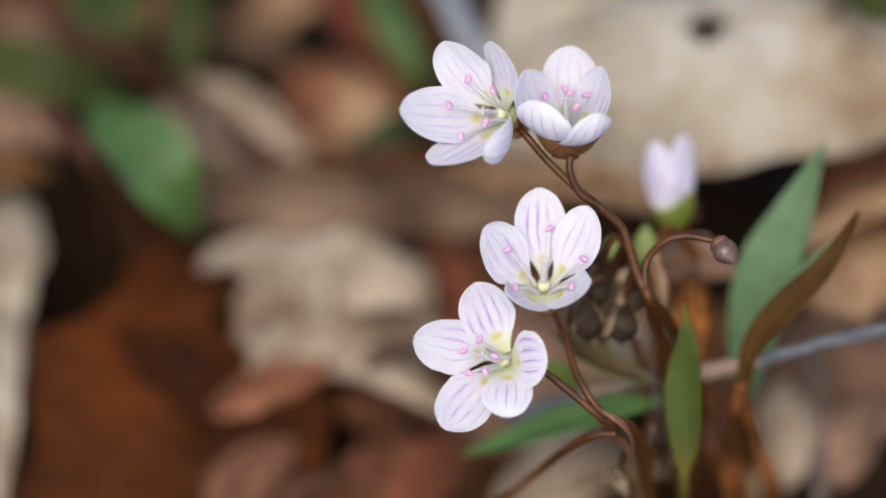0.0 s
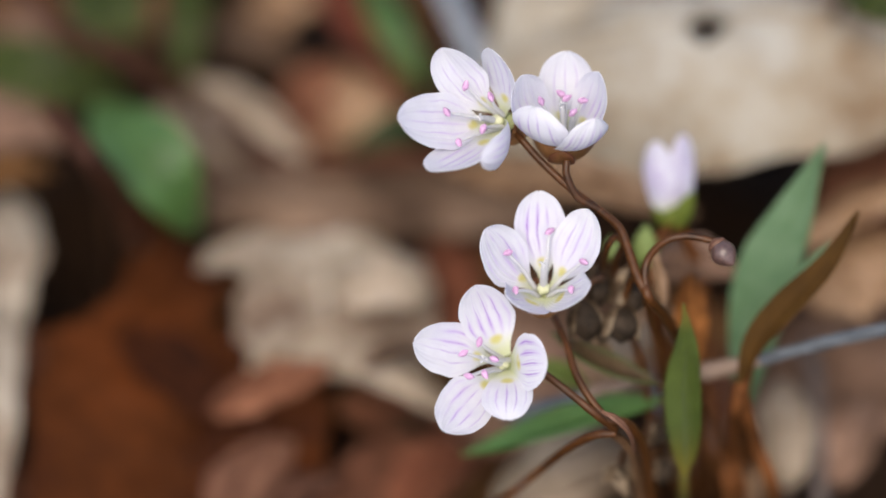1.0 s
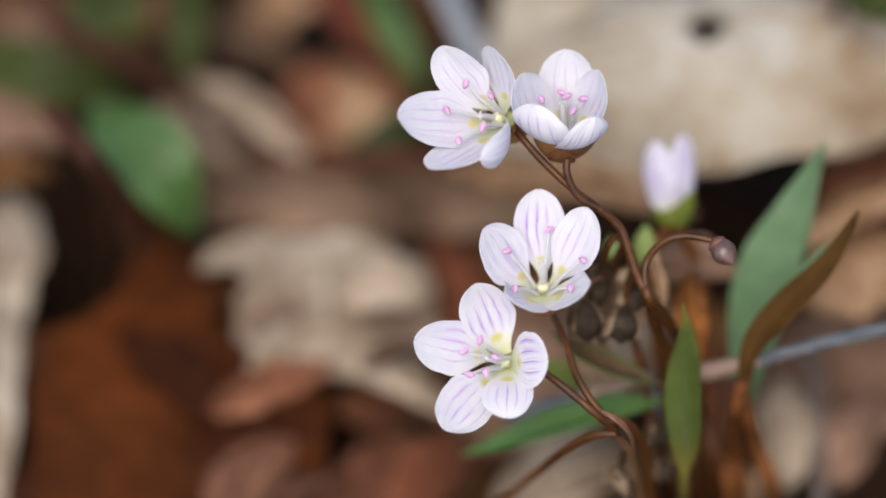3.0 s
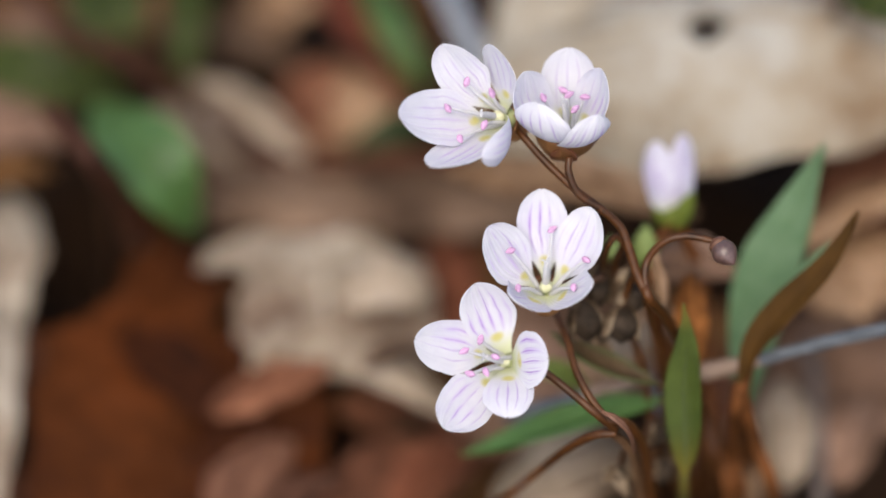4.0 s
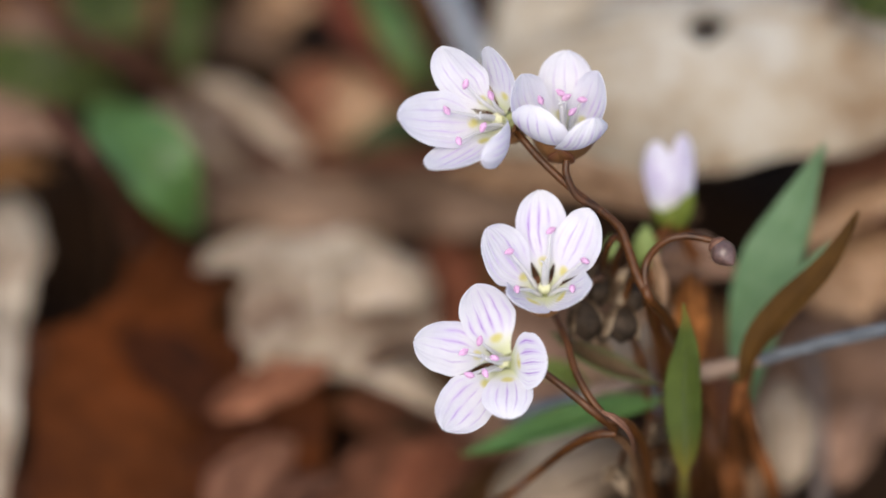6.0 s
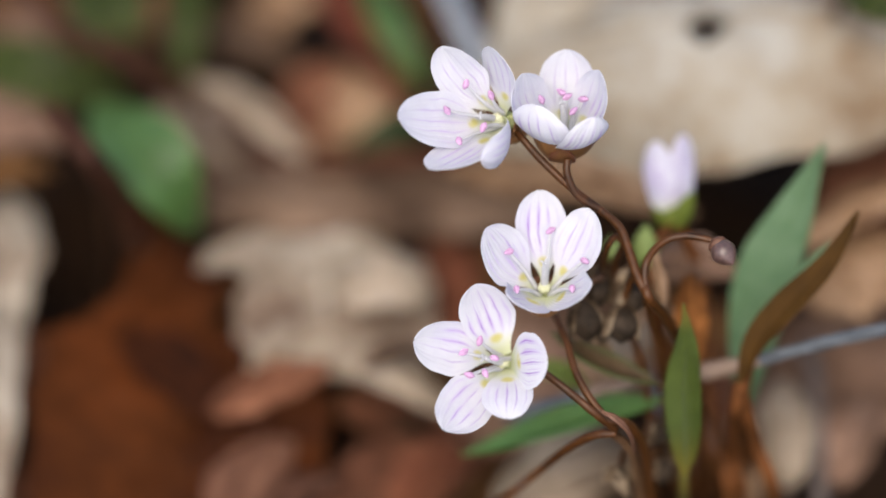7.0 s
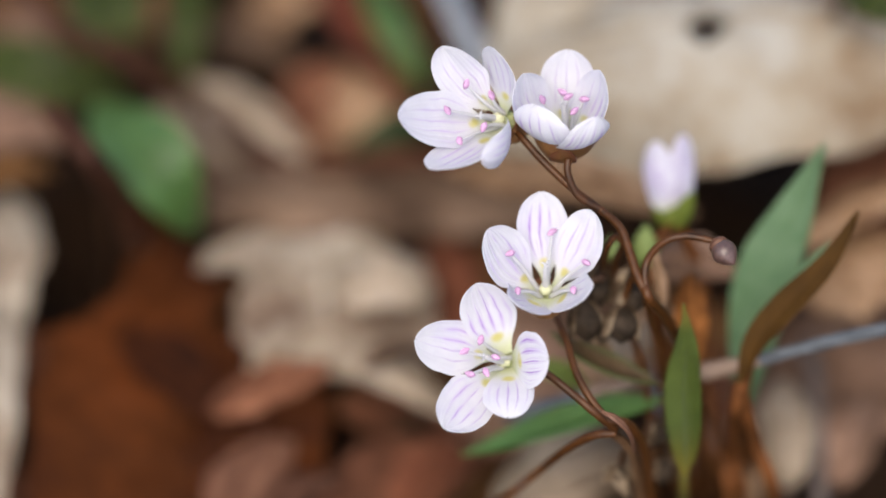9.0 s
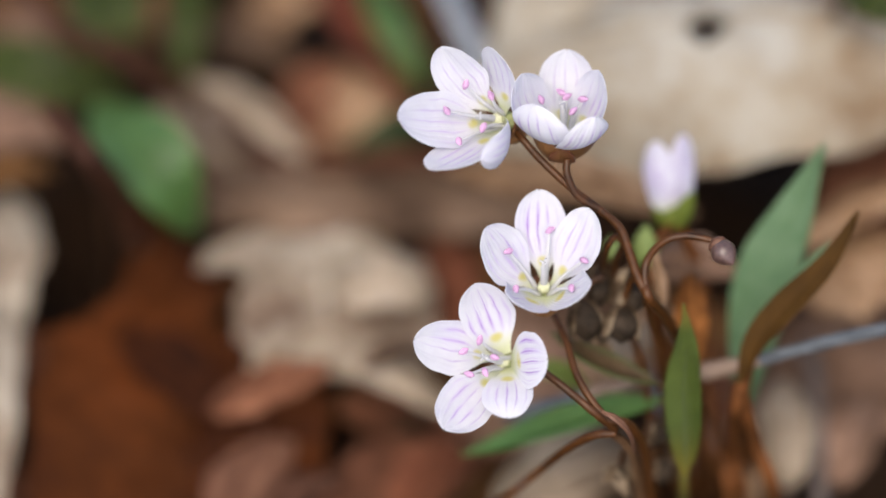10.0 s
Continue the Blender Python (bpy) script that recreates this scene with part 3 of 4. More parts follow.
fallen_leaf((-0.0210, -0.0043, 0.0270), (-0.0124, -0.0000, 0.0270), 0.00206, MAUVE, "pale scrap of dead leaf on a reddish one", 0, 0, 0, 0.002, -0.2, 0, 43)
fallen_leaf((-0.0130, 0.0166, 0.0170), (0.0032, 0.0133, 0.0170), 0.00424, BRICK, "reddish brown dead leaf half buried", 0, 0, 0.3, 0.002, 0.1, 0, 14)
fallen_leaf((-0.0058, 0.0094, 0.0220), (-0.0010, 0.0118, 0.0220), 0.00097, DEEP, "small dark shrivelled leaf on the litter", 0, 0, 0, 0.002, -0.3, 0, 44)
fallen_leaf((-0.0330, 0.0606, 0.0270), (-0.0173, 0.0481, 0.0260), 0.00242, ASH, "pale pinkish grey dead leaf lying aslant", 0, 0, 0, 0.003, -0.2, 0, 18)
fallen_leaf((-0.0375, 0.0587, 0.0240), (-0.0258, 0.0486, 0.0220), 0.00170, ASH, "greyish brown dead leaf behind a green one", 0, 0, 0, 0.003, -0.2, 0, 34)
fallen_leaf((-0.0174, 0.0842, 0.0240), (-0.0036, 0.0587, 0.0240), 0.00376, RED, "dull red dead leaf, rolled lengthwise", 0, 0, 0, 0.004, -0.4, 0, 20)
fallen_leaf((-0.0175, 0.0448, 0.0280), (0.0083, 0.0438, 0.0300), 0.00158, COCOA, "reddish brown dead leaf pressed into the litter", 0, 0, 0, 0.003, -0.2, 0, 22)
fallen_leaf((-0.0327, 0.0424, 0.0240), (0.0161, 0.0386, 0.0280), 0.00558, UMBER_GREY, "greyish tan dead leaf reaching under the flowers", 0, 0, 0, 0.003, -0.2, 0, 45)
fallen_leaf((-0.0127, 0.0235, 0.0320), (-0.0010, 0.0243, 0.0320), 0.00424, ASH, "pinkish tan dead leaf on a cream one", 0, 0, 0, 0.003, -0.15, 0, 36)
fallen_leaf((-0.0614, 0.0496, 0.0300), (-0.0479, 0.0495, 0.0300), 0.0040, DUSK, "ashen grey dead leaf scrap", 0, 0, 0, 0.003, -0.2, 0, 19)
fallen_leaf((-0.0317, 0.0770, 0.0160), (-0.0193, 0.0711, 0.0160), 0.00303, UMBER_GREY, "dark greyish brown dead leaf in a hollow", 0, 0, 0, 0.003, -0.2, 0, 49)
fallen_leaf((-0.0489, 0.0676, 0.0300), (-0.0309, 0.0560, 0.0270), 0.00206, UMBER_DARK, "dark brown dead leaf along a stalk", 0, 0, 0, 0.003, -0.2, 0, 50)
fallen_leaf((-0.0127, 0.0168, 0.0270), (0.0018, 0.0100, 0.0250), 0.00218, ASH, "tan strip of dead leaf under the flowers", 0, 0, 0, 0.003, -0.2, 0, 51)
fallen_leaf((-0.0064, -0.0020, 0.0230), (0.0032, 0.0078, 0.0220), 0.00364, RUSSET_DULL, "reddish dead leaf under the flowers", 0, 0, 0, 0.003, -0.2, 0, 52)
fallen_leaf((-0.0003, 0.0393, 0.0240), (0.0022, 0.0218, 0.0220), 0.00351, RUSSET_DULL, "dark reddish brown dead leaf behind the flowers", 0, 0, 0, 0.003, -0.2, 0, 53)
fallen_leaf((-0.0098, 0.0128, 0.0320), (-0.0027, 0.0152, 0.0320), 0.00158, UMBER_GREY, "small dark brown dead leaf on a cream one", 0, 0, 0, 0.002, -0.2, 0, 54)
fallen_leaf((-0.0607, 0.0436, 0.0260), (-0.0497, 0.0467, 0.0260), 0.00206, UMBER, "tawny dead leaf beside a hollow", 0, 0, 0, 0.003, -0.2, 0, 55)
# no leaf of its own: a dark sheet that paints shade onto the rust leaf
fallen_leaf((-0.0395, 0.0210, 0.0270), (-0.0259, 0.0083, 0.0270), 0.00400, RUST_SHADED, "dark leaf-shaped patch standing in for shade on a rusty leaf", 0, 0, 0, 0.002, 0.1, 0, 57)
fallen_leaf((0.0183, 0.0068, 0.0400), (0.0243, 0.0114, 0.0420), 0.0018, CREAM, "small pale dead leaf behind the seed capsules", 0, 0, 0, 0.002, -0.2, 0, 58)
fallen_leaf((0.0068, -0.0053, 0.0260), (0.0230, 0.0033, 0.0280), 0.0040, ASH, "pale pinkish tan dead leaf at the foot of the plant", 0, 0, 0, 0.003, -0.3, 0, 56)
fallen_leaf((0.0230, 0.0136, 0.0528), (0.0340, 0.0139, 0.0518), 0.0032, DUSK, "pale tan dead leaf behind the bud", 0, 0, 0, 0.002, -0.25, 0, 38)
fallen_leaf((0.0277, 0.0068, 0.0603), (0.0282, -0.0011, 0.0523), 0.0019, RUSSET, "upright curled brown dead leaf beside the stalks", 10, 0, 0, 0.002, -0.3, 0, 24)
fallen_leaf((0.0232, 0.0054, 0.0666), (0.0243, 0.0010, 0.0610), 0.0008, SAND, "thin pale curl of dead leaf by the stalks", 0, 0, 0, 0.002, -0.3, 0, 46)
fallen_leaf((0.0410, 0.0123, 0.0300), (0.0411, -0.0016, 0.0280), 0.0033, ASH, "pale cream dead leaf lying by the stalks", 0, 0, 0, 0.002, -0.2, 0, 8)
fallen_leaf((0.0344, 0.0053, 0.0320), (0.0368, -0.0056, 0.0300), 0.00165, SAND, "pinkish brown dead leaf among the stalks", 0, 0, 0, 0.002, -0.3, 0, 47)
fallen_leaf((0.0355, 0.0172, 0.0200), (0.0680, 0.0188, 0.0240), 0.01060, DUSK, "broad dull mauve-brown dead leaf", 0, 0, 0, 0.003, -0.12, 0.05, 6)
fallen_leaf((0.0515, 0.0132, 0.0250), (0.0471, 0.0004, 0.0250), 0.00364, DUSK, "dull pinkish brown dead leaf beside a grey stalk", 0, 0, 0, 0.003, -0.2, 0, 48)


def woodland_leaf(points, half, face, material, label, seed, fold=0.2, belly=0.45, taper=0.58):
    """A living leaf of the undergrowth, on its own short stalk."""
    ob = thing("woodland_leaf", Vector((points[0][0], points[0][1], 0.0)), label, "leaf", "green leaves of the undergrowth")
    part("blade", blade(points, half, face, fold, ob.location, belly, seed, 0.06, 11, taper), material, ob, "", (0, 0, 0), 0.0003)
    part("midrib", rib(points, face, 0.0005, ob.location, 0.0003), material, ob)
    foot = Vector(points[0])
    part("leaf_stalk", tube([(foot.x, foot.y, 0.0), foot * 0.5 + Vector((foot.x, foot.y, 0.0)) * 0.5, foot], 0.0008, 0.0006, ob.location), STEM_DEAD, ob)
    return ob


UP = (0.0, -0.35, 0.94)
woodland_leaf([(-0.0451, 0.0772, 0.0300), (-0.0434, 0.0672, 0.0340), (-0.0417, 0.0618, 0.0290)], 0.00509, UP, OLIVE, "mid-green leaf in the undergrowth", 3)
woodland_leaf([(-0.0339, 0.0772, 0.0300), (-0.0331, 0.0662, 0.0340), (-0.0335, 0.0590, 0.0290)], 0.00276, UP, OLIVE, "narrow olive-green leaf standing in the undergrowth", 4)
woodland_leaf([(0.0477, 0.0494, 0.0600), (0.0509, 0.0447, 0.0620), (0.0548, 0.0442, 0.0600)], 0.00218, UP, OLIVE, "small olive-green leaf lying on a tan one", 7)
woodland_leaf([(-0.0432, 0.0479, 0.0380), (-0.0379, 0.0396, 0.0420), (-0.0336, 0.0341, 0.0410), (-0.0303, 0.0322, 0.0330)], 0.0050, (0.15, -0.2, 0.95), FOREST, "broad fresh green leaf, light above and shaded at its tip", 1, 0.12, 0.47, 0.62)
woodland_leaf([(-0.0618, 0.0624, 0.0300), (-0.0515, 0.0568, 0.0330), (-0.0407, 0.0566, 0.0280)], 0.00400, UP, OLIVE, "dark green leaf in the undergrowth", 2)
woodland_leaf([(-0.0107, 0.0755, 0.0320), (-0.0069, 0.0642, 0.0330), (-0.0028, 0.0584, 0.0280)], 0.00230, (0.3, -0.3, 0.9), FOREST_DEEP, "narrow green leaf on brown litter", 5)
woodland_leaf([(-0.0115, 0.0494, 0.0260), (-0.0068, 0.0511, 0.0280), (-0.0018, 0.0544, 0.0260)], 0.00230, UP, SHADE_GREEN, "small dark green leaf low in the litter", 6)


# ---- litter that nobody could count, under and round the leaves above ----
def litter():
    heaps = (("leaf_litter", DEEP, "dark brown leaf litter covering the woodland floor", 240, 1, False), ("leaf_litter", UMBER, "umber crumpled leaf litter on the woodland floor", 60, 2, True),
             ("leaf_litter", BRICK, "reddish brown leaf litter on the woodland floor", 55, 3, True), ("leaf_litter", DUSK, "greyish brown leaf litter on the woodland floor", 36, 4, True))
    for name, material, label, count, seed, near in heaps:
        bm = bmesh.new()
        rng = random.Random(seed)
        for k in range(count):
            if near:
                x, y = rng.uniform(-0.075, 0.075), rng.uniform(-0.012, 0.11)
                size = rng.uniform(0.010, 0.028)
                lift = rng.uniform(0.003, 0.007)
            else:
                r, g = 0.02 + 0.42 * rng.random() ** 1.2, rng.uniform(0, 2 * math.pi)
                x, y = r * math.cos(g), 0.04 + r * math.sin(g)
                size, lift = rng.uniform(0.022, 0.05), rng.uniform(0.001, 0.004) + (0.003 if r > 0.15 else 0.0)
            if any((x - hx) ** 2 + (y - hy) ** 2 < (hr * 0.8 + size * 0.4) ** 2 for hx, hy, hr in HOLLOWS):
                continue
            one, _ = leaf_sheet(size, size * rng.uniform(0.22, 0.4), rng.choice((0, 0, 3)), 0.4, rng.uniform(0, 0.003), rng.uniform(-0.3, 0.25), rng.uniform(-0.2, 0.2), k, 0.4, 16, 7)
            one.transform(Matrix.Translation((x, y, lie(x, y) + lift)) @ Euler((rng.uniform(-0.4, 0.4), rng.uniform(-0.3, 0.3), rng.uniform(0, 6.28))).to_matrix().to_4x4())
            data = bpy.data.meshes.new("piece")
            one.to_mesh(data)
            one.free()
            bm.from_mesh(data)
            bpy.data.meshes.remove(data)
        ob = new(name, mesh_of(name, bm, material))
        tagged(ob, label, "leaf litter", "", "stuff")


litter()


# ---- twigs and dead stalks ----
def twig(points, r0, r1, material, label, name="twig", knob=0.12):
    ob = thing(name, (points[0][0], points[0][1], points[0][2]), label, "twig", "twigs")
    part("bark", tube(points, r0, r1, ob.location, 14, 10, knob), material, ob)
    end, last = Vector(points[-1]) - ob.location, Vector(points[-2]) - ob.location
    part("broken_end", lump(end - (end - last).normalized() * r1 * 0.6, end - last, r1 * 1.5, r1 * 0.96, 0.0, 8, 12, 0.2, 0.4), TWIG_PINK, ob, "pale broken end")
    return ob


twig([(0.0574, 0.0012, 0.0612), (0.0491, -0.0004, 0.0601), (0.0418, -0.0012, 0.0583), (0.0348, -0.0017, 0.0555)], 0.00085, 0.00070, TWIG, "smooth blue-grey twig with a peeled end")
twig([(0.0354, -0.0018, 0.0561), (0.0327, -0.0016, 0.0544), (0.0292, -0.0011, 0.0523)], 0.00085, 0.00103, TWIG_PINK, "pinkish peeled piece of twig")
twig([(-0.0010, 0.0688, 0.0400), (0.0020, 0.0604, 0.0400), (0.0060, 0.0511, 0.0380)], 0.00180, 0.00152, TWIG_SOFT, "blue-grey twig leaning in the litter")
twig([(0.0080, 0.0110, 0.0240), (0.0149, 0.0114, 0.0250), (0.0239, 0.0128, 0.0250)], 0.00085, 0.00073, TWIG, "thin grey twig behind the stalks")


twig([(0.0071, -0.0030, 0.0460), (0.0116, -0.0029, 0.0486), (0.0161, -0.0031, 0.0508)], 0.00055, 0.00055, TWIG, "thin grey twig lying behind the stalks")
twig([(0.0156, -0.0035, 0.0512), (0.0182, -0.0026, 0.0512), (0.0213, -0.0016, 0.0507)], 0.00067, 0.00061, TWIG_PINK, "short pale peeled piece of twig")
twig([(0.0452, 0.0214, 0.0200), (0.0457, 0.0114, 0.0200), (0.0457, -0.0002, 0.0180)], 0.00048, 0.00048, STEM_DEAD, "thin dark dead stalk on a dull leaf", "dead_stalk")
twig([(0.0377, 0.0215, 0.0300), (0.0401, 0.0109, 0.0260), (0.0418, 0.0001, 0.0160)], 0.00055, 0.00062, STEM_DEAD, "brown dead stalk among the plants", "dead_stalk")
twig([(-0.0537, 0.0622, 0.0440), (-0.0476, 0.0563, 0.0440), (-0.0390, 0.0511, 0.0420), (-0.0311, 0.0508, 0.0320)], 0.00090, 0.00070, STALK_RED, "reddish brown dead stalk slanting through the undergrowth", "dead_stalk")
twig([(-0.0470, 0.0379, 0.0500), (-0.0419, 0.0307, 0.0500), (-0.0391, 0.0322, 0.0400), (-0.0378, 0.0326, 0.0310)], 0.00140, 0.00160, STALK_RED, "reddish brown dead stalk across a green leaf", "dead_stalk")
twig([(-0.0324, 0.0554, 0.0260), (-0.0242, 0.0494, 0.0260), (-0.0162, 0.0467, 0.0260), (-0.0046, 0.0466, 0.0240)], 0.00090, 0.00080, STALK_RED, "thin reddish brown dead stalk on the litter", "dead_stalk")
twig([(0.0448, 0.0195, 0.0280), (0.0452, 0.0081, 0.0280), (0.0450, -0.0045, 0.0240)], 0.00090, 0.00090, TWIG_DULL, "grey dead stalk lying on a dull leaf", "dead_stalk")
twig([(0.0256, 0.0097, 0.0440), (0.0250, 0.0024, 0.0420), (0.0248, -0.0016, 0.0360)], 0.00060, 0.00060, TWIG_SOFT, "thin pale grey dead stalk behind a green leaf", "dead_stalk")


# ---- the flowering plant ----
plant = thing("spring_wildflower", (0.0310, 0.0082, 0.0000), "small wildflower with white pink-veined blossoms on brown stems", "flower")
O = plant.location

# upper spray: the stalk to its fork, then one stalk to each of two blossoms
JOINT = (0.0224, -0.0027, 0.0694)
FORK = (0.0168, 0.0041, 0.0766)
HEAD_A, HEAD_B = (0.0077, 0.0120, 0.0803), (0.0133, 0.0079, 0.0805)
HEAD_C, HEAD_D = (0.0120, -0.0010, 0.0645), (0.0086, -0.0080, 0.0645)
LOW = (0.0179, -0.0140, 0.0628)
BUD_END = (0.0292, 0.0013, 0.0747)


def stalk(name, points, r0, r1, material=STEM, origin=None):
    origin = Vector(origin if origin else points[0])
    return part(name, tube(points, r0, r1, origin), material, plant, "", origin - O)


stalk("stem", [(0.0218, -0.0016, 0.0702), JOINT, (0.0249, -0.0021, 0.0638), (0.0272, -0.0017, 0.0555), (0.0296, -0.0037, 0.0480), (0.0320, -0.0069, 0.0384), (0.0371, 0.0078, -0.0000)], 0.00055, 0.00070)
spray = stalk("stem", [JOINT, (0.0210, -0.0006, 0.0709), (0.0200, 0.0015, 0.0730), (0.0190, 0.0031, 0.0747), FORK], 0.00055, 0.00045)
stalk_a = stalk("flower_stalk", [(0.0185, 0.0034, 0.0752), FORK, (0.0140, 0.0058, 0.0778), (0.0108, 0.0082, 0.0795), (0.0086, 0.0102, 0.0809), HEAD_A], 0.00044, 0.00040, STEM, FORK)
stalk_b = stalk("flower_stalk", [(0.0180, 0.0037, 0.0756), FORK, (0.0144, 0.0050, 0.0779), (0.0133, 0.0066, 0.0796), HEAD_B], 0.00042, 0.00040, STEM, FORK)
stalk_bud = stalk("flower_stalk", [JOINT, (0.0218, -0.0007, 0.0708), (0.0222, 0.0009, 0.0720), (0.0239, 0.0018, 0.0739), (0.0262, 0.0020, 0.0746), BUD_END], 0.00045, 0.00037)
# lower spray
low = stalk("stem", [LOW, (0.0201, -0.0133, 0.0608), (0.0219, -0.0131, 0.0560), (0.0231, -0.0120, 0.0470), (0.0243, -0.0096, 0.0341), (0.0274, 0.0061, -0.0000)], 0.00050, 0.00065)
stalk("stem", [(0.0183, -0.0140, 0.0603), (0.0205, -0.0135, 0.0558), (0.0218, -0.0120, 0.0470), (0.0230, -0.0096, 0.0341), (0.0256, 0.0061, -0.0000)], 0.00045, 0.00055, STEM_PALE)
stalk_c = stalk("flower_stalk", [(0.0193, -0.0136, 0.0615), LOW, (0.0159, -0.0121, 0.0641), (0.0143, -0.0091, 0.0649), (0.0133, -0.0052, 0.0652), HEAD_C], 0.00045, 0.00040, STEM, LOW)
stalk_d = stalk("flower_stalk", [(0.0187, -0.0143, 0.0613), (0.0162, -0.0138, 0.0641), (0.0136, -0.0117, 0.0649), (0.0107, -0.0094, 0.0654), HEAD_D], 0.00045, 0.00040)
stalk("stem", [(0.0188, -0.0146, 0.0611), (0.0163, -0.0143, 0.0601), (0.0134, -0.0135, 0.0558), (0.0100, -0.0127, 0.0490), (0.0061, -0.0121, 0.0421), (0.0011, 0.0083, 0.0020)], 0.00045, 0.00050)

petals_a = [((-6.6, 3.7, 8.1), (-0.5, 0.08, -1.16), (-0.3, -0.35, 0.85), 2.65, 0.16),
            ((-11.1, -4.4, 6.1), (0.2, 0.84, -1.37), (-0.2, -0.46, 0.84), 3.2, 0.18),
            ((-7.7, -9.1, 3.4), (0.3, -0.23, -0.89), (-0.35, -0.02, 0.9), 2.9, 0.16, 0.3),
            ((-2.3, -8.7, 4.9), (2.3, -0.95, 0.31), (-0.8, 0.48, -0.16), 2.3, 0.3, 0.55, 1.1),
            ((-1.4, 3.7, 8.1), (1.1, 0.45, -0.29), (-0.76, -0.41, 0.5), 2.65, 0.2, 0.2, 1.5)]
petals_b = [((-4.6, 3.1, 7.7), (-1.7, 0.1, -0.66), (0.5, -0.38, 0.71), 2.8, 0.25, 0.45, 1.0),
            ((0.2, 7.1, 6.8), (0.0, 0.88, -1.09), (0.0, -0.53, 0.85), 3.2, 0.2, 0.35, 1.2),
            ((3.7, 3.3, 7.8), (1.5, 0.04, -0.58), (-0.7, -0.32, 0.63), 2.8, 0.35, 0.45, 1.0),
            ((-3.2, -1.8, 8.5), (-1.2, -2.5, 0.08), (0.45, 0.85, -0.26), 3.4, 0.3, 0.75, 0.8),
            ((2.9, -3.1, 8.2), (0.5, -2.72, 0.05), (-0.4, 0.93, -0.02), 2.7, 0.3, 0.75, 0.8)]
petals_c = [((-0.4, 7.9, 7.9), (0.0, 0.66, -0.76), (0.0, -0.45, 0.91), 2.95, 0.16),
            ((-6.3, 2.5, 8.5), (-0.4, 0.14, -1.25), (0.25, -0.38, 0.89), 2.95, 0.2),
            ((4.9, 5.0, 8.3), (0.7, 0.16, -1.11), (-0.3, -0.38, 0.89), 2.85, 0.2),
            ((4.8, -3.3, 6.8), (0.1, -1.42, 0.11), (-0.4, 0.16, 0.91), 2.65, 0.2, 0.4, 1.1),
            ((-4.3, -4.4, 6.1), (0.2, -1.52, -0.09), (0.25, 0.27, 0.92), 2.8, 0.2, 0.4, 1.1)]
petals_d = [((-3.2, 4.4, 8.6), (-0.1, 0.57, -0.82), (0.1, -0.74, 0.7), 3.0, 0.16, 0.3, 1.7),
            ((-9.8, -0.7, 5.6), (0.0, 0.63, -0.9), (0.15, -0.57, 0.82), 3.0, 0.16),
            ((-6.7, -9.4, 1.4), (-0.3, 0.57, -0.82), (0.1, -0.37, 0.96), 3.05, 0.16),
            ((-0.1, -9.0, 2.9), (0.1, -0.39, 1.07), (-0.1, -0.15, 1.0), 2.75, 0.08, 0.2, 1.3),
            ((4.4, -3.5, 6.1), (-0.3, -0.61, 1.04), (-0.4, -0.48, 0.77), 3.1, 0.08, 0.2, 1.1)]
CALYX = [(60, 1.3, 0.6, 1.6), (240, 1.3, 0.6, 1.6)]
CALYX_TURNED = [(-40, 2.3, 1.2, 2.0), (140, 2.1, 1.2, 2.2)]
flower_a = flower(plant, (0.0063, 0.0128, 0.0809), (-0.62, -0.34, 0.7), petals_a, CALYX_TURNED,
                  [(0.0004, 0.0113, 0.0846), (0.0051, 0.0131, 0.0849), (0.0043, 0.0096, 0.0839), (0.0017, 0.0083, 0.0832), (0.0024, 0.0143, 0.0853)], (0.0041, 0.0109, 0.0841), 1, "open white blossom turned to the side", girth=2.3, skin=PETAL_FAINT)
flower_b = flower(plant, (0.0131, 0.0117, 0.0789), (-0.03, 0.06, 0.99), petals_b, [(-132, 3.2, 4.5, 3.1), (-66, 3.1, 4.3, 2.9)],
                  [(0.0105, 0.0128, 0.0846), (0.0127, 0.0145, 0.0837), (0.0133, 0.0139, 0.0837), (0.0139, 0.0118, 0.0839), (0.0150, 0.0135, 0.0838)], (0.0127, 0.0129, 0.0837), 2, "half-open cup-shaped white blossom", 1.4, 1.9, 2.3, PETAL_FAINT)
flower_c = flower(plant, (0.0109, -0.0021, 0.0699), (-0.04, 0.06, 0.99), petals_c, [(-95, 2.1, 1.1, 2.4), (85, 2.0, 1.1, 2.4)],
                  [(0.0115, 0.0022, 0.0753), (0.0070, -0.0006, 0.0753), (0.0151, -0.0013, 0.0746), (0.0078, -0.0047, 0.0742), (0.0137, -0.0046, 0.0742)], (0.0108, -0.0018, 0.0747), 3, "open white blossom seen from its side")
flower_d = flower(plant, (0.0067, -0.0083, 0.0655), (-0.35, -0.49, 0.79), petals_d, CALYX,
                  [(0.0039, -0.0086, 0.0702), (0.0022, -0.0097, 0.0697), (0.0055, -0.0105, 0.0698), (0.0045, -0.0117, 0.0687), (0.0028, -0.0119, 0.0686)], (0.0045, -0.0101, 0.0691), 4, "wide open white blossom facing out")

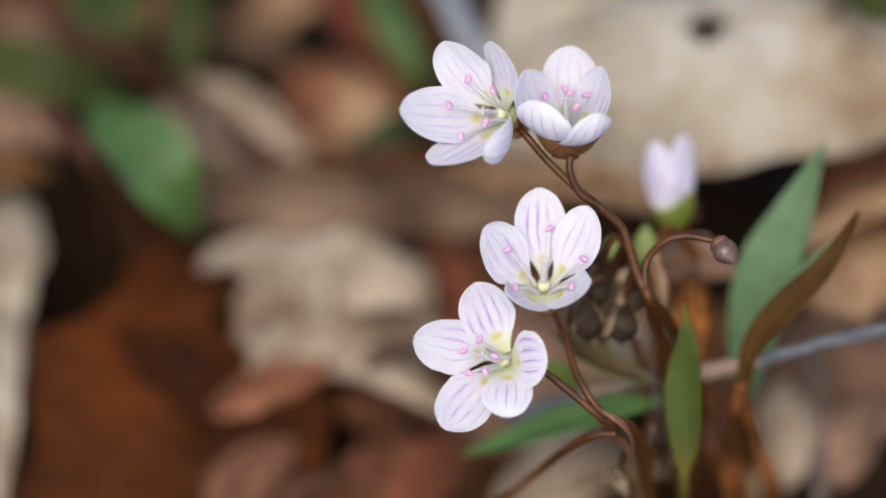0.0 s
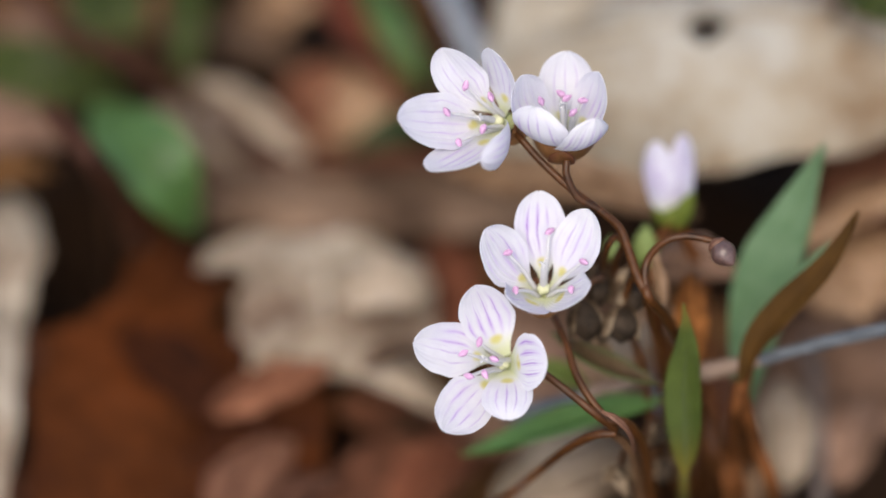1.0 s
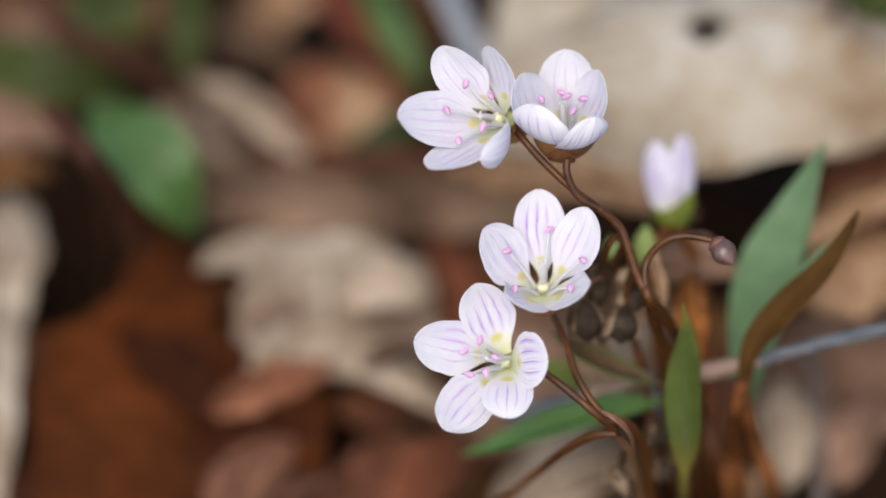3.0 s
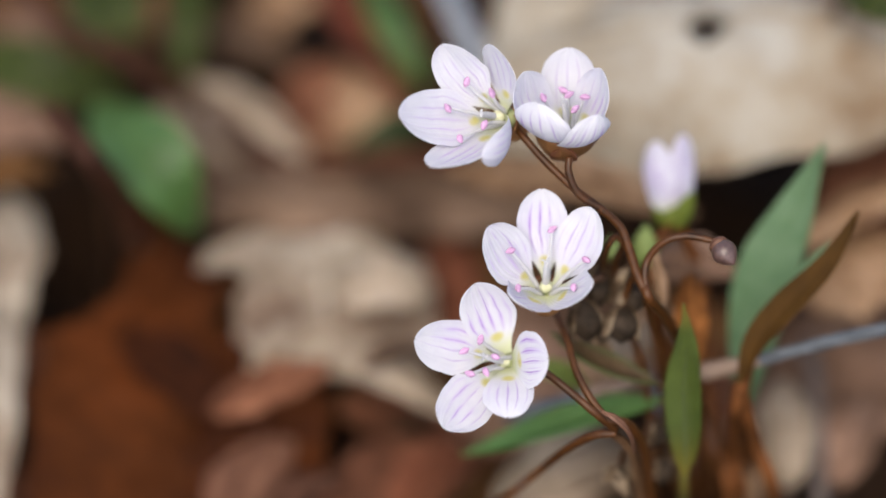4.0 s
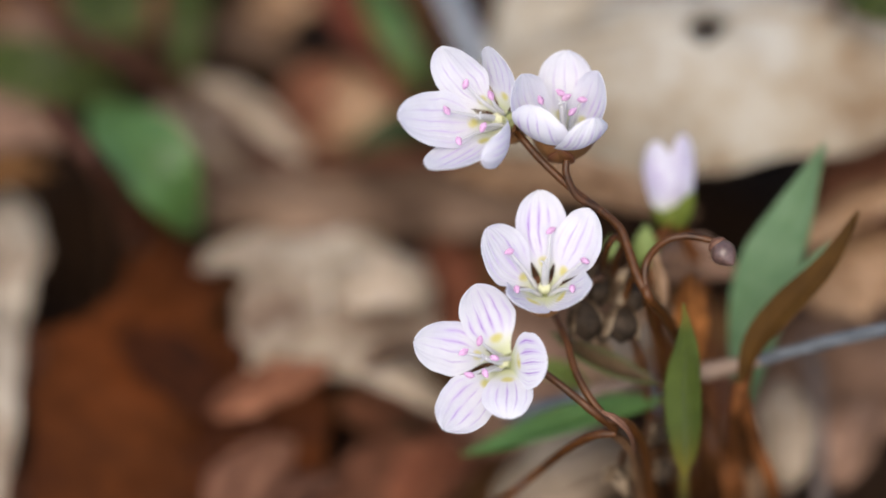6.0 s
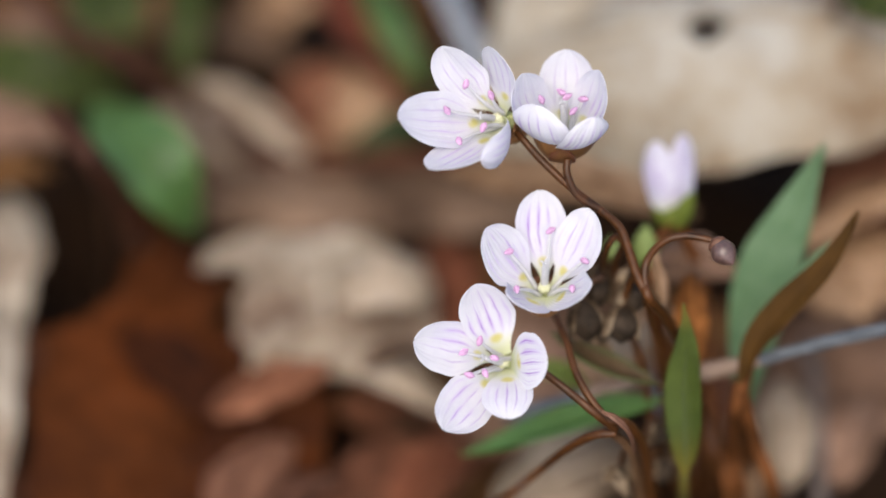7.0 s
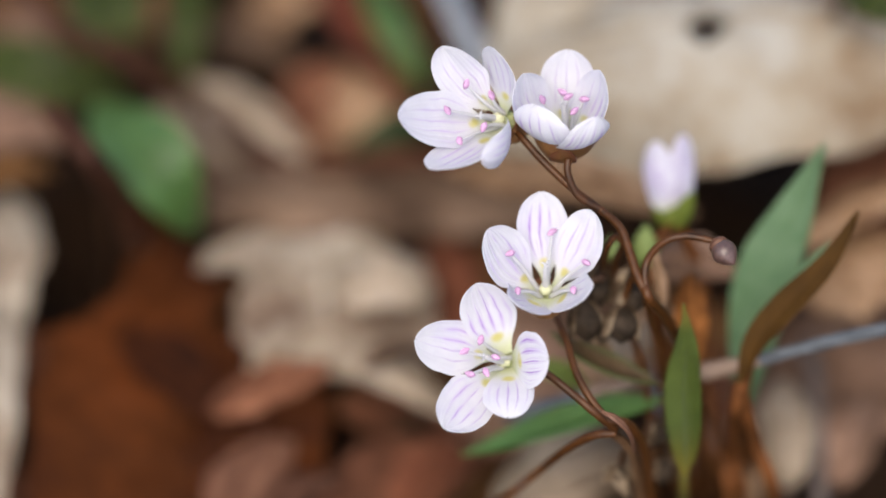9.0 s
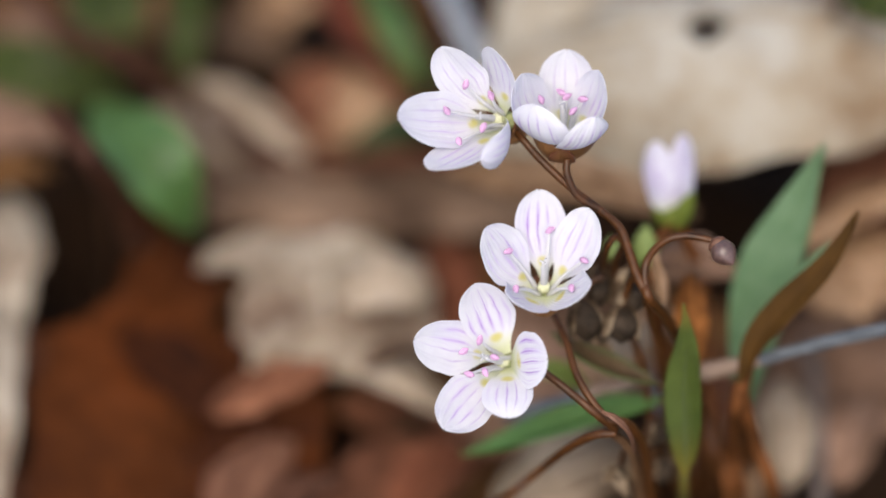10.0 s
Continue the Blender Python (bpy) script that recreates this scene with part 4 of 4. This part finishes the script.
# the drooping bud and the spent capsules
BUD_WAY = (0.52, -0.85, -0.04)
bud = part("bud", lump(Vector((0, 0, 0)), BUD_WAY, 0.0036, 0.00138, 0.25, 18, 20, 0.1), BUD, plant, "closed purplish brown bud", Vector(BUD_END) - O)
part("bud_scale", lump(-Vector(BUD_WAY) * 0.0003, BUD_WAY, 0.0019, 0.00112, 0.1), BRACT, bud, "pale brown bud scale")
for at, way, size, wide in (((0.0153, 0.0006, 0.0645), (0.1500, -0.7618, -0.6555), 0.00497, 0.00182), ((0.0198, 0.0001, 0.0641), (-0.0500, -0.8765, -0.4917), 0.00436, 0.00182),
                            ((0.0209, 0.0029, 0.0648), (0.0000, -0.8765, -0.4917), 0.00376, 0.00170), ((0.0172, 0.0048, 0.0649), (-0.1000, -0.7618, -0.6555), 0.00509, 0.00158), ((0.0174, 0.0008, 0.0609), (0.1000, -0.8192, -0.5736), 0.00303, 0.00121),
                            ((0.0238, -0.0071, 0.0517), (0.1000, -0.8192, -0.5736), 0.00315, 0.00121), ((0.0197, -0.0115, 0.0498), (-0.2000, -0.8192, -0.5736), 0.00279, 0.00133), ((0.0246, -0.0092, 0.0478), (0.0000, -0.8192, -0.5736), 0.00339, 0.00133)):
    capsule = part("seed_capsule", lump(Vector((0, 0, 0)), way, size, wide, 0.12, 14, 20, 0.14, 0.22), SEPAL_DRY, plant, "dark withered seed capsule", Vector(at) - O)
    for az in (-70, 110):
        part("dry_sepal", petal_mesh(cross_frame(way), az + 3000 * wide * 10, wide * 1000 * 1.15, size * 1000 * 0.85, wide * 1000 * 0.8, radians(35), 0.3, int(size * 1e5) + az, 0.5, 1.0), HUSK, capsule, "pale dry sepal", (0, 0, 0), 0.0002)
for line in ([(0.0199, 0.0018, 0.0726), (0.0189, 0.0034, 0.0725), (0.0179, 0.0030, 0.0710), (0.0176, 0.0038, 0.0655)],
             [(0.0211, -0.0001, 0.0701), (0.0206, 0.0007, 0.0681), (0.0201, 0.0006, 0.0656), (0.0198, -0.0001, 0.0639)],
             [(0.0178, 0.0027, 0.0659), (0.0163, 0.0022, 0.0655), (0.0153, 0.0004, 0.0643)],
             [(0.0218, -0.0132, 0.0566), (0.0229, -0.0086, 0.0544), (0.0238, -0.0073, 0.0516)],
             [(0.0209, -0.0133, 0.0552), (0.0201, -0.0115, 0.0523), (0.0197, -0.0117, 0.0497)],
             [(0.0227, -0.0126, 0.0515), (0.0239, -0.0098, 0.0498), (0.0246, -0.0095, 0.0476)]):
    stalk("capsule_stalk", line, 0.00042, 0.00030)

stalk("stem", [(0.0197, 0.0033, 0.0712), (0.0190, 0.0048, 0.0649), (0.0196, 0.0024, 0.0608), (0.0217, -0.0007, 0.0562), (0.0234, -0.0037, 0.0492), (0.0245, -0.0064, 0.0376), (0.0278, 0.0070, 0.0000)], 0.00039, 0.00055)
stalk("stem", [(0.0219, -0.0001, 0.0688), (0.0228, -0.0003, 0.0626), (0.0245, -0.0017, 0.0555), (0.0261, -0.0047, 0.0460), (0.0272, -0.0069, 0.0360), (0.0303, 0.0070, 0.0000)], 0.00039, 0.00055)
for curl, wide in (([(0.0175, 0.0015, 0.0602), (0.0177, -0.0010, 0.0590), (0.0189, -0.0025, 0.0574), (0.0209, -0.0029, 0.0559)], 0.00055), ([(0.0204, 0.0037, 0.0666), (0.0196, 0.0023, 0.0662), (0.0191, 0.0018, 0.0652)], 0.00061), ([(0.0185, -0.0125, 0.0504), (0.0195, -0.0136, 0.0496), (0.0207, -0.0146, 0.0477)], 0.00079)):
    part("dry_bract", blade(curl, wide, (-0.2000, -0.3278, 0.9912), 0.5, O, 0.5, 11, 0.2), HUSK, plant, "pale dry papery bract", (0, 0, 0), 0.0002)
part("bract", blade([(0.0171, -0.0140, 0.0646), (0.0185, -0.0149, 0.0645), (0.0200, -0.0154, 0.0624), (0.0208, -0.0152, 0.0583)], 0.00036, (0.3000, -0.1640, 1.1059), 0.6, O, 0.45, 12, 0.1), BRACT, plant, "pinkish brown bract at the fork", (0, 0, 0), 0.0003)

# its leaves
front = [(0.0268, -0.0136, 0.0496), (0.0268, -0.0116, 0.0535), (0.0265, -0.0075, 0.0588), (0.0267, -0.0045, 0.0633), (0.0262, -0.0020, 0.0675)]
leaf = part("leaf", blade(front, 0.00212, (-0.2500, -0.4917, 0.8765), 0.4, O, 0.47, 3, 0.05, 9, 1.25), LEAF_FRONT, plant, "narrow olive-green leaf with a pale brown tip", (0, 0, 0), 0.0003)
part("midrib", rib(front, (-0.2500, -0.4917, 0.8765), 0.00018, O, 0.0001), RIB, leaf)
stalk("leaf_stalk", [(0.0268, -0.0131, 0.0500), (0.0274, -0.0111, 0.0404), (0.0303, 0.0065, 0.0000)], 0.00055, 0.00061, STALK_GREEN)
lowleaf = [(0.0246, -0.0036, 0.0505), (0.0176, -0.0042, 0.0488), (0.0094, -0.0057, 0.0466), (0.0022, -0.0066, 0.0435)]
leaf = part("leaf", blade(lowleaf, 0.00218, (0.0500, 0.2415, 0.9626), 0.2, O, 0.4, 4), LEAF_LOW, plant, "lance-shaped mid-green leaf", (0, 0, 0), 0.0003)
part("midrib", rib(lowleaf, (0.0500, 0.2415, 0.9626), 0.00024, O, 0.0002), LEAF_LOW, leaf)
stalk("leaf_stalk", [(0.0246, -0.0036, 0.0505), (0.0278, -0.0042, 0.0452), (0.0292, -0.0075, 0.0356), (0.0324, 0.0070, 0.0000)], 0.00048, 0.00055)
darkleaf = [(0.0239, -0.0054, 0.0566), (0.0191, -0.0046, 0.0583), (0.0153, -0.0037, 0.0602), (0.0120, -0.0007, 0.0599)]
leaf = part("leaf", blade(darkleaf, 0.0017, (0.2000, 0.2006, 0.9340), 0.3, O, 0.45, 5), LEAF_DARK, plant, "dark olive leaf tinged with brown", (0, 0, 0), 0.0003)
stalk("leaf_stalk", [(0.0239, -0.0054, 0.0566), (0.0287, -0.0053, 0.0493), (0.0308, -0.0075, 0.0356), (0.0342, 0.0070, 0.0000)], 0.00048, 0.00055)

lime = [(0.0172, 0.0000, 0.0457), (0.0139, 0.0008, 0.0487), (0.0094, 0.0021, 0.0496)]
leaf = part("leaf", blade(lime, 0.00155, (0.1000, 0.1719, 0.9749), 0.2, O, 0.5, 8), LEAF_LIME, plant, "small yellow-green leaf", (0, 0, 0), 0.0003)
stalk("leaf_stalk", [(0.0172, 0.0000, 0.0457), (0.0223, 0.0010, 0.0342), (0.0278, 0.0078, -0.0000)], 0.00042, 0.00048)

# ---- a second plant behind it ----
second = thing("spring_wildflower", (0.0405, 0.0094, 0.0000), "small wildflower with a closed lilac blossom and long leaves", "flower")


def behind(name, points, r0, r1, material=STEM_WARM):
    origin = Vector(points[0])
    return part(name, tube(points, r0, r1, origin), material, second, "", origin - second.location)


E_AXIS = (0.0000, 0.7250, 0.6887)
E_BASE = (0.0260, 0.0143, 0.0600)
closed = part("flower", lump(-Vector(E_AXIS) * 1.0 * MM, E_AXIS, 3.0 * MM, 1.3 * MM), SEPAL_GREEN, second, "closed pale lilac blossom", Vector(E_BASE) - second.location)
axes = cross_frame(E_AXIS)
petals_closed = [((1.2, 7.5, 6.5), (0.5, 0.03, -0.22), (-0.4, 0.52, -0.74), 1.65, 0.35, 0.35, 1.0),
            ((-0.5, 7.1, 3.8), (0.0, 0.57, -0.82), (0, -0.57, 0.82), 1.9, 0.3, 0.35, 1.0),
            ((-2.0, 6.6, 6.4), (-0.5, -0.57, 0.46), (0.45, 0.52, -0.74), 1.85, 0.35, 0.35, 1.0)]
for k, (tip, bend, face, half, cup, *foot) in enumerate(petals_closed):
    part("petal", petal_sheet(E_AXIS, tip, bend, face, half, cup, 80 + k, *foot), PETAL_CLOSED, closed, "", (0, 0, 0), 0.00015)
for az, out, height, half in ((-20, 2.4, 4.2, 2.4), (190, 2.2, 2.2, 2.2)):
    part("sepal", petal_mesh(axes, az, out, height, half, radians(45), 0.5, 90, 0.5, 1.0), SEPAL_GREEN, closed, "green sepal", -Vector(E_AXIS) * 0.8 * MM, 0.0003)
behind("flower_stalk", [(0.0260, 0.0139, 0.0603), (0.0245, 0.0120, 0.0602), (0.0232, 0.0088, 0.0592), (0.0240, 0.0041, 0.0559), (0.0263, -0.0011, 0.0498), (0.0285, -0.0037, 0.0394), (0.0328, 0.0078, -0.0000)], 0.00057, 0.00082)
behind("flower_stalk", [(0.0226, 0.0086, 0.0590), (0.0228, 0.0062, 0.0574), (0.0240, 0.0039, 0.0557)], 0.00044, 0.00050)
part("bud", lump(Vector((0, 0, 0)), Vector((0.0500, 0.7618, 0.6555)), 0.00545, 0.00150, 0.6), BUD_GREEN, second, "pale green bud", Vector((0.0226, 0.0083, 0.0588)) - second.location)
part("bud", lump(Vector((0, 0, 0)), Vector((-0.1000, 0.7618, 0.6555)), 0.00314, 0.00101, 0.6), BUD_GREEN, second, "pale green bud", Vector((0.0191, 0.0079, 0.0610)) - second.location)
B0 = second.location
big = [(0.0346, -0.0021, 0.0442), (0.0351, 0.0037, 0.0495), (0.0367, 0.0095, 0.0560), (0.0396, 0.0144, 0.0607), (0.0431, 0.0206, 0.0663)]
leaf = part("leaf", blade(big, 0.00344, (-0.1500, -0.2295, 0.9380), 0.2, B0, 0.5, 6, 0.05, 9, 1.05), LEAF_GREEN, second, "broad lance-shaped blue-green leaf", (0, 0, 0), 0.0003)
part("midrib", rib(big, (-0.1500, -0.2295, 0.9380), 0.00030, B0, 0.0002), LEAF_GREEN, leaf)
behind("leaf_stalk", [(0.0346, -0.0021, 0.0442), (0.0364, -0.0017, 0.0323), (0.0405, 0.0094, 0.0000)], 0.00061, 0.00061)
bronze = [(0.0329, -0.0053, 0.0560), (0.0344, -0.0021, 0.0595), (0.0377, 0.0007, 0.0626), (0.0422, 0.0040, 0.0662), (0.0457, 0.0086, 0.0700)]
leaf = part("leaf", blade(bronze, 0.0017, (-0.3000, -0.2705, 0.9093), 0.35, B0, 0.5, 7), LEAF_BRONZE, second, "folded bronze-brown leaf with a pale tip", (0, 0, 0), 0.0003)
upper = [(0.0371, 0.0029, 0.0611), (0.0409, 0.0060, 0.0633), (0.0439, 0.0084, 0.0650)]
leaf = part("leaf", blade(upper, 0.00069, (-0.3000, -0.2705, 0.9093), 0.1, B0, 0.5, 9), LEAF_GREEN, second, "narrow green blade behind the bronze one", (0, 0, 0), 0.0003)
behind("leaf_stalk", [(0.0371, 0.0029, 0.0611), (0.0344, -0.0022, 0.0563), (0.0342, -0.0042, 0.0452), (0.0390, 0.0086, -0.0000)], 0.00048, 0.00055)
behind("leaf_stalk", [(0.0330, -0.0050, 0.0561), (0.0327, -0.0066, 0.0521), (0.0334, -0.0053, 0.0420), (0.0349, -0.0070, 0.0335), (0.0393, 0.0078, -0.0000)], 0.00079, 0.00073)

behind("stem", [(0.0265, 0.0143, 0.0594), (0.0284, 0.0138, 0.0554), (0.0297, 0.0118, 0.0515), (0.0301, 0.0075, 0.0485), (0.0303, 0.0032, 0.0455), (0.0312, -0.0021, 0.0418), (0.0329, -0.0086, 0.0372), (0.0349, -0.0006, 0.0000)], 0.00075, 0.00085)
behind("stem", [(0.0330, -0.0049, 0.0562), (0.0339, -0.0061, 0.0524), (0.0355, -0.0074, 0.0466), (0.0379, -0.0100, 0.0387), (0.0399, -0.0020, 0.0000)], 0.00075, 0.00085)
behind("stem", [(0.0237, 0.0027, 0.0598), (0.0244, 0.0020, 0.0544), (0.0249, 0.0011, 0.0501), (0.0255, -0.0016, 0.0446), (0.0263, 0.0064, 0.0000)], 0.00075, 0.00085)


# ---- the breeze ----
def rows_of(steps, scale=1.0):
    return [(t, (RIGHT * u + UPWARD * v) * MM * scale) for t, u, v in steps]


def carry(ob, steps, lean=0.0):
    """A blossom: it shifts, and turns a little about the line of sight."""
    home, sight = ob.location.copy(), (Vector(EYE) - Vector(AIM)).normalized()
    walk(ob, [(t, Matrix.Translation(home + d) @ Matrix.Rotation(lean * d.dot(UPWARD) / MM, 4, sight)) for t, d in steps])


def bow(ob, foot, head, foot_steps, head_steps):
    """A stalk: its foot goes with what carries it, and it leans so that its head follows."""
    home, chord = ob.location.copy(), Vector(head) - Vector(foot)
    rows = []
    for (t, d0), (_, d1) in zip(foot_steps, head_steps):
        turn = chord.rotation_difference(chord + d1 - d0).to_matrix().to_4x4()
        rows.append((t, Matrix.Translation(home + d0) @ turn))
    walk(ob, rows)


def still(steps):
    return [(t, Vector((0, 0, 0))) for t, _ in steps]


def scaled(steps, k):
    return [(t, d * k) for t, d in steps]


UPPER_A = [(0, 0.261, 0.558), (0.1, 0.121, 0.212), (0.2, 0.061, 0.151), (0.3, 0.000, 0.091), (0.4, 0.000, 0.018), (0.5, 0.000, -0.103), (1, 0.000, -0.139), (1.5, -0.061, -0.151), (2, -0.061, -0.121), (2.7, 0.000, 0.061), (3.8, 0.121, 0.091), (3.9, 0.303, 0.303), (4, 0.121, 0.273), (4.1, 0.000, 0.273), (4.2, 0.303, 0.273), (4.3, 0.061, 0.030), (4.4, -0.061, 0.030), (4.5, 0.000, 0.091), (4.6, 0.303, 0.333), (4.7, 0.424, 0.364), (4.8, 0.121, 0.212), (4.9, 0.000, 0.151), (5, 0.000, 0.030), (5.1, 0.182, 0.212), (5.2, 0.242, 0.273), (5.3, 0.061, 0.151), (5.5, -0.012, 0.030), (7, 0.030, 0.030), (7.5, 0.000, 0.000), (8, 0.000, 0.000), (8.5, 0.061, 0.121), (9, 0.073, 0.048), (9.5, 0.012, 0.000), (10, 0.012, 0.000)]
UPPER_B = [(0, 0.388, 0.400), (0.1, 0.303, 0.273), (0.2, 0.121, 0.061), (0.3, 0.061, 0.061), (0.4, 0.097, -0.030), (0.5, 0.042, -0.109), (1, 0.000, -0.158), (1.5, -0.061, -0.170), (2, -0.024, -0.121), (2.7, 0.018, 0.018), (3.8, 0.242, 0.030), (3.9, 0.485, 0.212), (4, 0.242, 0.212), (4.1, 0.061, 0.151), (4.2, 0.242, 0.151), (4.3, 0.000, 0.000), (4.4, -0.061, 0.000), (4.5, 0.061, 0.030), (4.6, 0.364, 0.212), (4.7, 0.485, 0.212), (4.8, 0.182, 0.151), (4.9, -0.061, 0.151), (5, 0.121, 0.030), (5.1, 0.182, 0.151), (5.2, 0.364, 0.151), (5.3, 0.182, 0.151), (5.5, -0.091, -0.091), (7, 0.048, 0.000), (7.5, 0.000, 0.000), (8, 0.000, 0.000), (8.5, 0.061, 0.000), (9, 0.151, 0.000), (9.5, 0.048, 0.000), (10, 0.012, 0.000)]
MIDDLE = [(0, -0.024, 0.256), (0.1, -0.062, 0.149), (0.2, -0.093, 0.061), (0.3, -0.112, 0.010), (0.4, -0.126, -0.029), (0.5, -0.139, -0.068), (1, -0.047, -0.068), (1.5, -0.092, -0.045), (2, -0.047, -0.070), (2.5, -0.115, 0.070), (3.8, 0.151, 0.121), (3.9, 0.273, 0.121), (4, 0.230, 0.139), (4.1, 0.000, 0.121), (4.2, -0.151, 0.121), (4.3, -0.242, 0.121), (4.4, -0.133, 0.121), (4.5, -0.024, 0.117), (4.6, 0.194, 0.121), (4.7, 0.254, 0.121), (4.8, 0.182, 0.121), (4.9, 0.170, 0.121), (5, 0.208, 0.211), (5.1, 0.242, 0.121), (5.2, 0.194, 0.121), (5.3, 0.182, 0.121), (5.5, 0.115, 0.024), (7, 0.068, 0.023), (7.5, 0.000, 0.000), (8, -0.115, 0.094), (8.5, 0.023, 0.071), (9, 0.208, -0.138), (9.5, 0.045, 0.094), (10, 0.000, 0.071)]
LOWER = [(0, -0.030, 0.151), (0.1, -0.042, 0.061), (0.2, -0.048, -0.012), (0.3, -0.055, -0.061), (0.4, -0.061, -0.091), (0.5, -0.061, -0.121), (1, -0.030, -0.151), (1.5, -0.030, -0.121), (2, -0.030, -0.061), (2.5, -0.061, 0.018), (2.7, -0.018, 0.030), (3.8, 0.085, 0.032), (3.9, 0.170, 0.106), (4, 0.085, 0.095), (4.1, 0.021, 0.095), (4.2, 0.085, 0.095), (4.3, 0.000, 0.011), (4.4, -0.021, 0.011), (4.5, 0.021, 0.032), (4.6, 0.127, 0.117), (4.7, 0.170, 0.127), (4.8, 0.064, 0.074), (4.9, -0.021, 0.053), (5, 0.042, 0.011), (5.1, 0.064, 0.074), (5.2, 0.127, 0.095), (5.3, 0.064, 0.053), (5.5, 0.000, -0.018), (7, 0.000, -0.036), (7.5, 0.000, 0.000), (8, -0.030, 0.030), (8.5, -0.018, 0.030), (9, 0.109, 0.061), (9.5, -0.018, 0.030), (10, 0.000, 0.048)]
BUDTIP = [(0, 0.188, 0.097), (0.1, 0.126, 0.035), (0.2, 0.075, -0.016), (0.3, 0.045, -0.046), (0.4, 0.023, -0.068), (0.5, 0.000, -0.091), (1, 0.000, -0.091), (1.5, 0.000, -0.091), (2, 0.000, -0.091), (2.5, 0.000, 0.000), (4, 0.091, 0.000), (4.5, 0.000, 0.000), (5, 0.091, 0.000), (5.5, 0.000, -0.091), (7, 0.000, 0.000), (7.5, 0.000, 0.000), (8, 0.000, 0.000), (8.5, 0.000, 0.000), (9, 0.091, 0.000), (9.5, 0.000, 0.000), (10, 0.000, 0.000)]



def motions():
    side, cupped, mid, lower, tip = rows_of(UPPER_A), rows_of(UPPER_B), rows_of(MIDDLE), rows_of(LOWER), rows_of(BUDTIP)
    fork = [(t, (a + b) * 0.25) for (t, a), (_, b) in zip(side, cupped)]
    bow(spray, JOINT, FORK, still(fork), fork)
    bow(stalk_a, FORK, HEAD_A, fork, side)
    bow(stalk_b, FORK, HEAD_B, fork, scaled(cupped, 0.95))
    carry(flower_a, side)
    carry(flower_b, cupped)
    bow(stalk_c, LOW, HEAD_C, still(mid), mid)
    carry(flower_c, mid)
    bow(stalk_d, (0.0187, -0.0143, 0.0613), HEAD_D, still(lower), lower)
    carry(flower_d, lower)
    bow(stalk_bud, JOINT, BUD_END, still(tip), tip)
    carry(bud, tip)


motions()
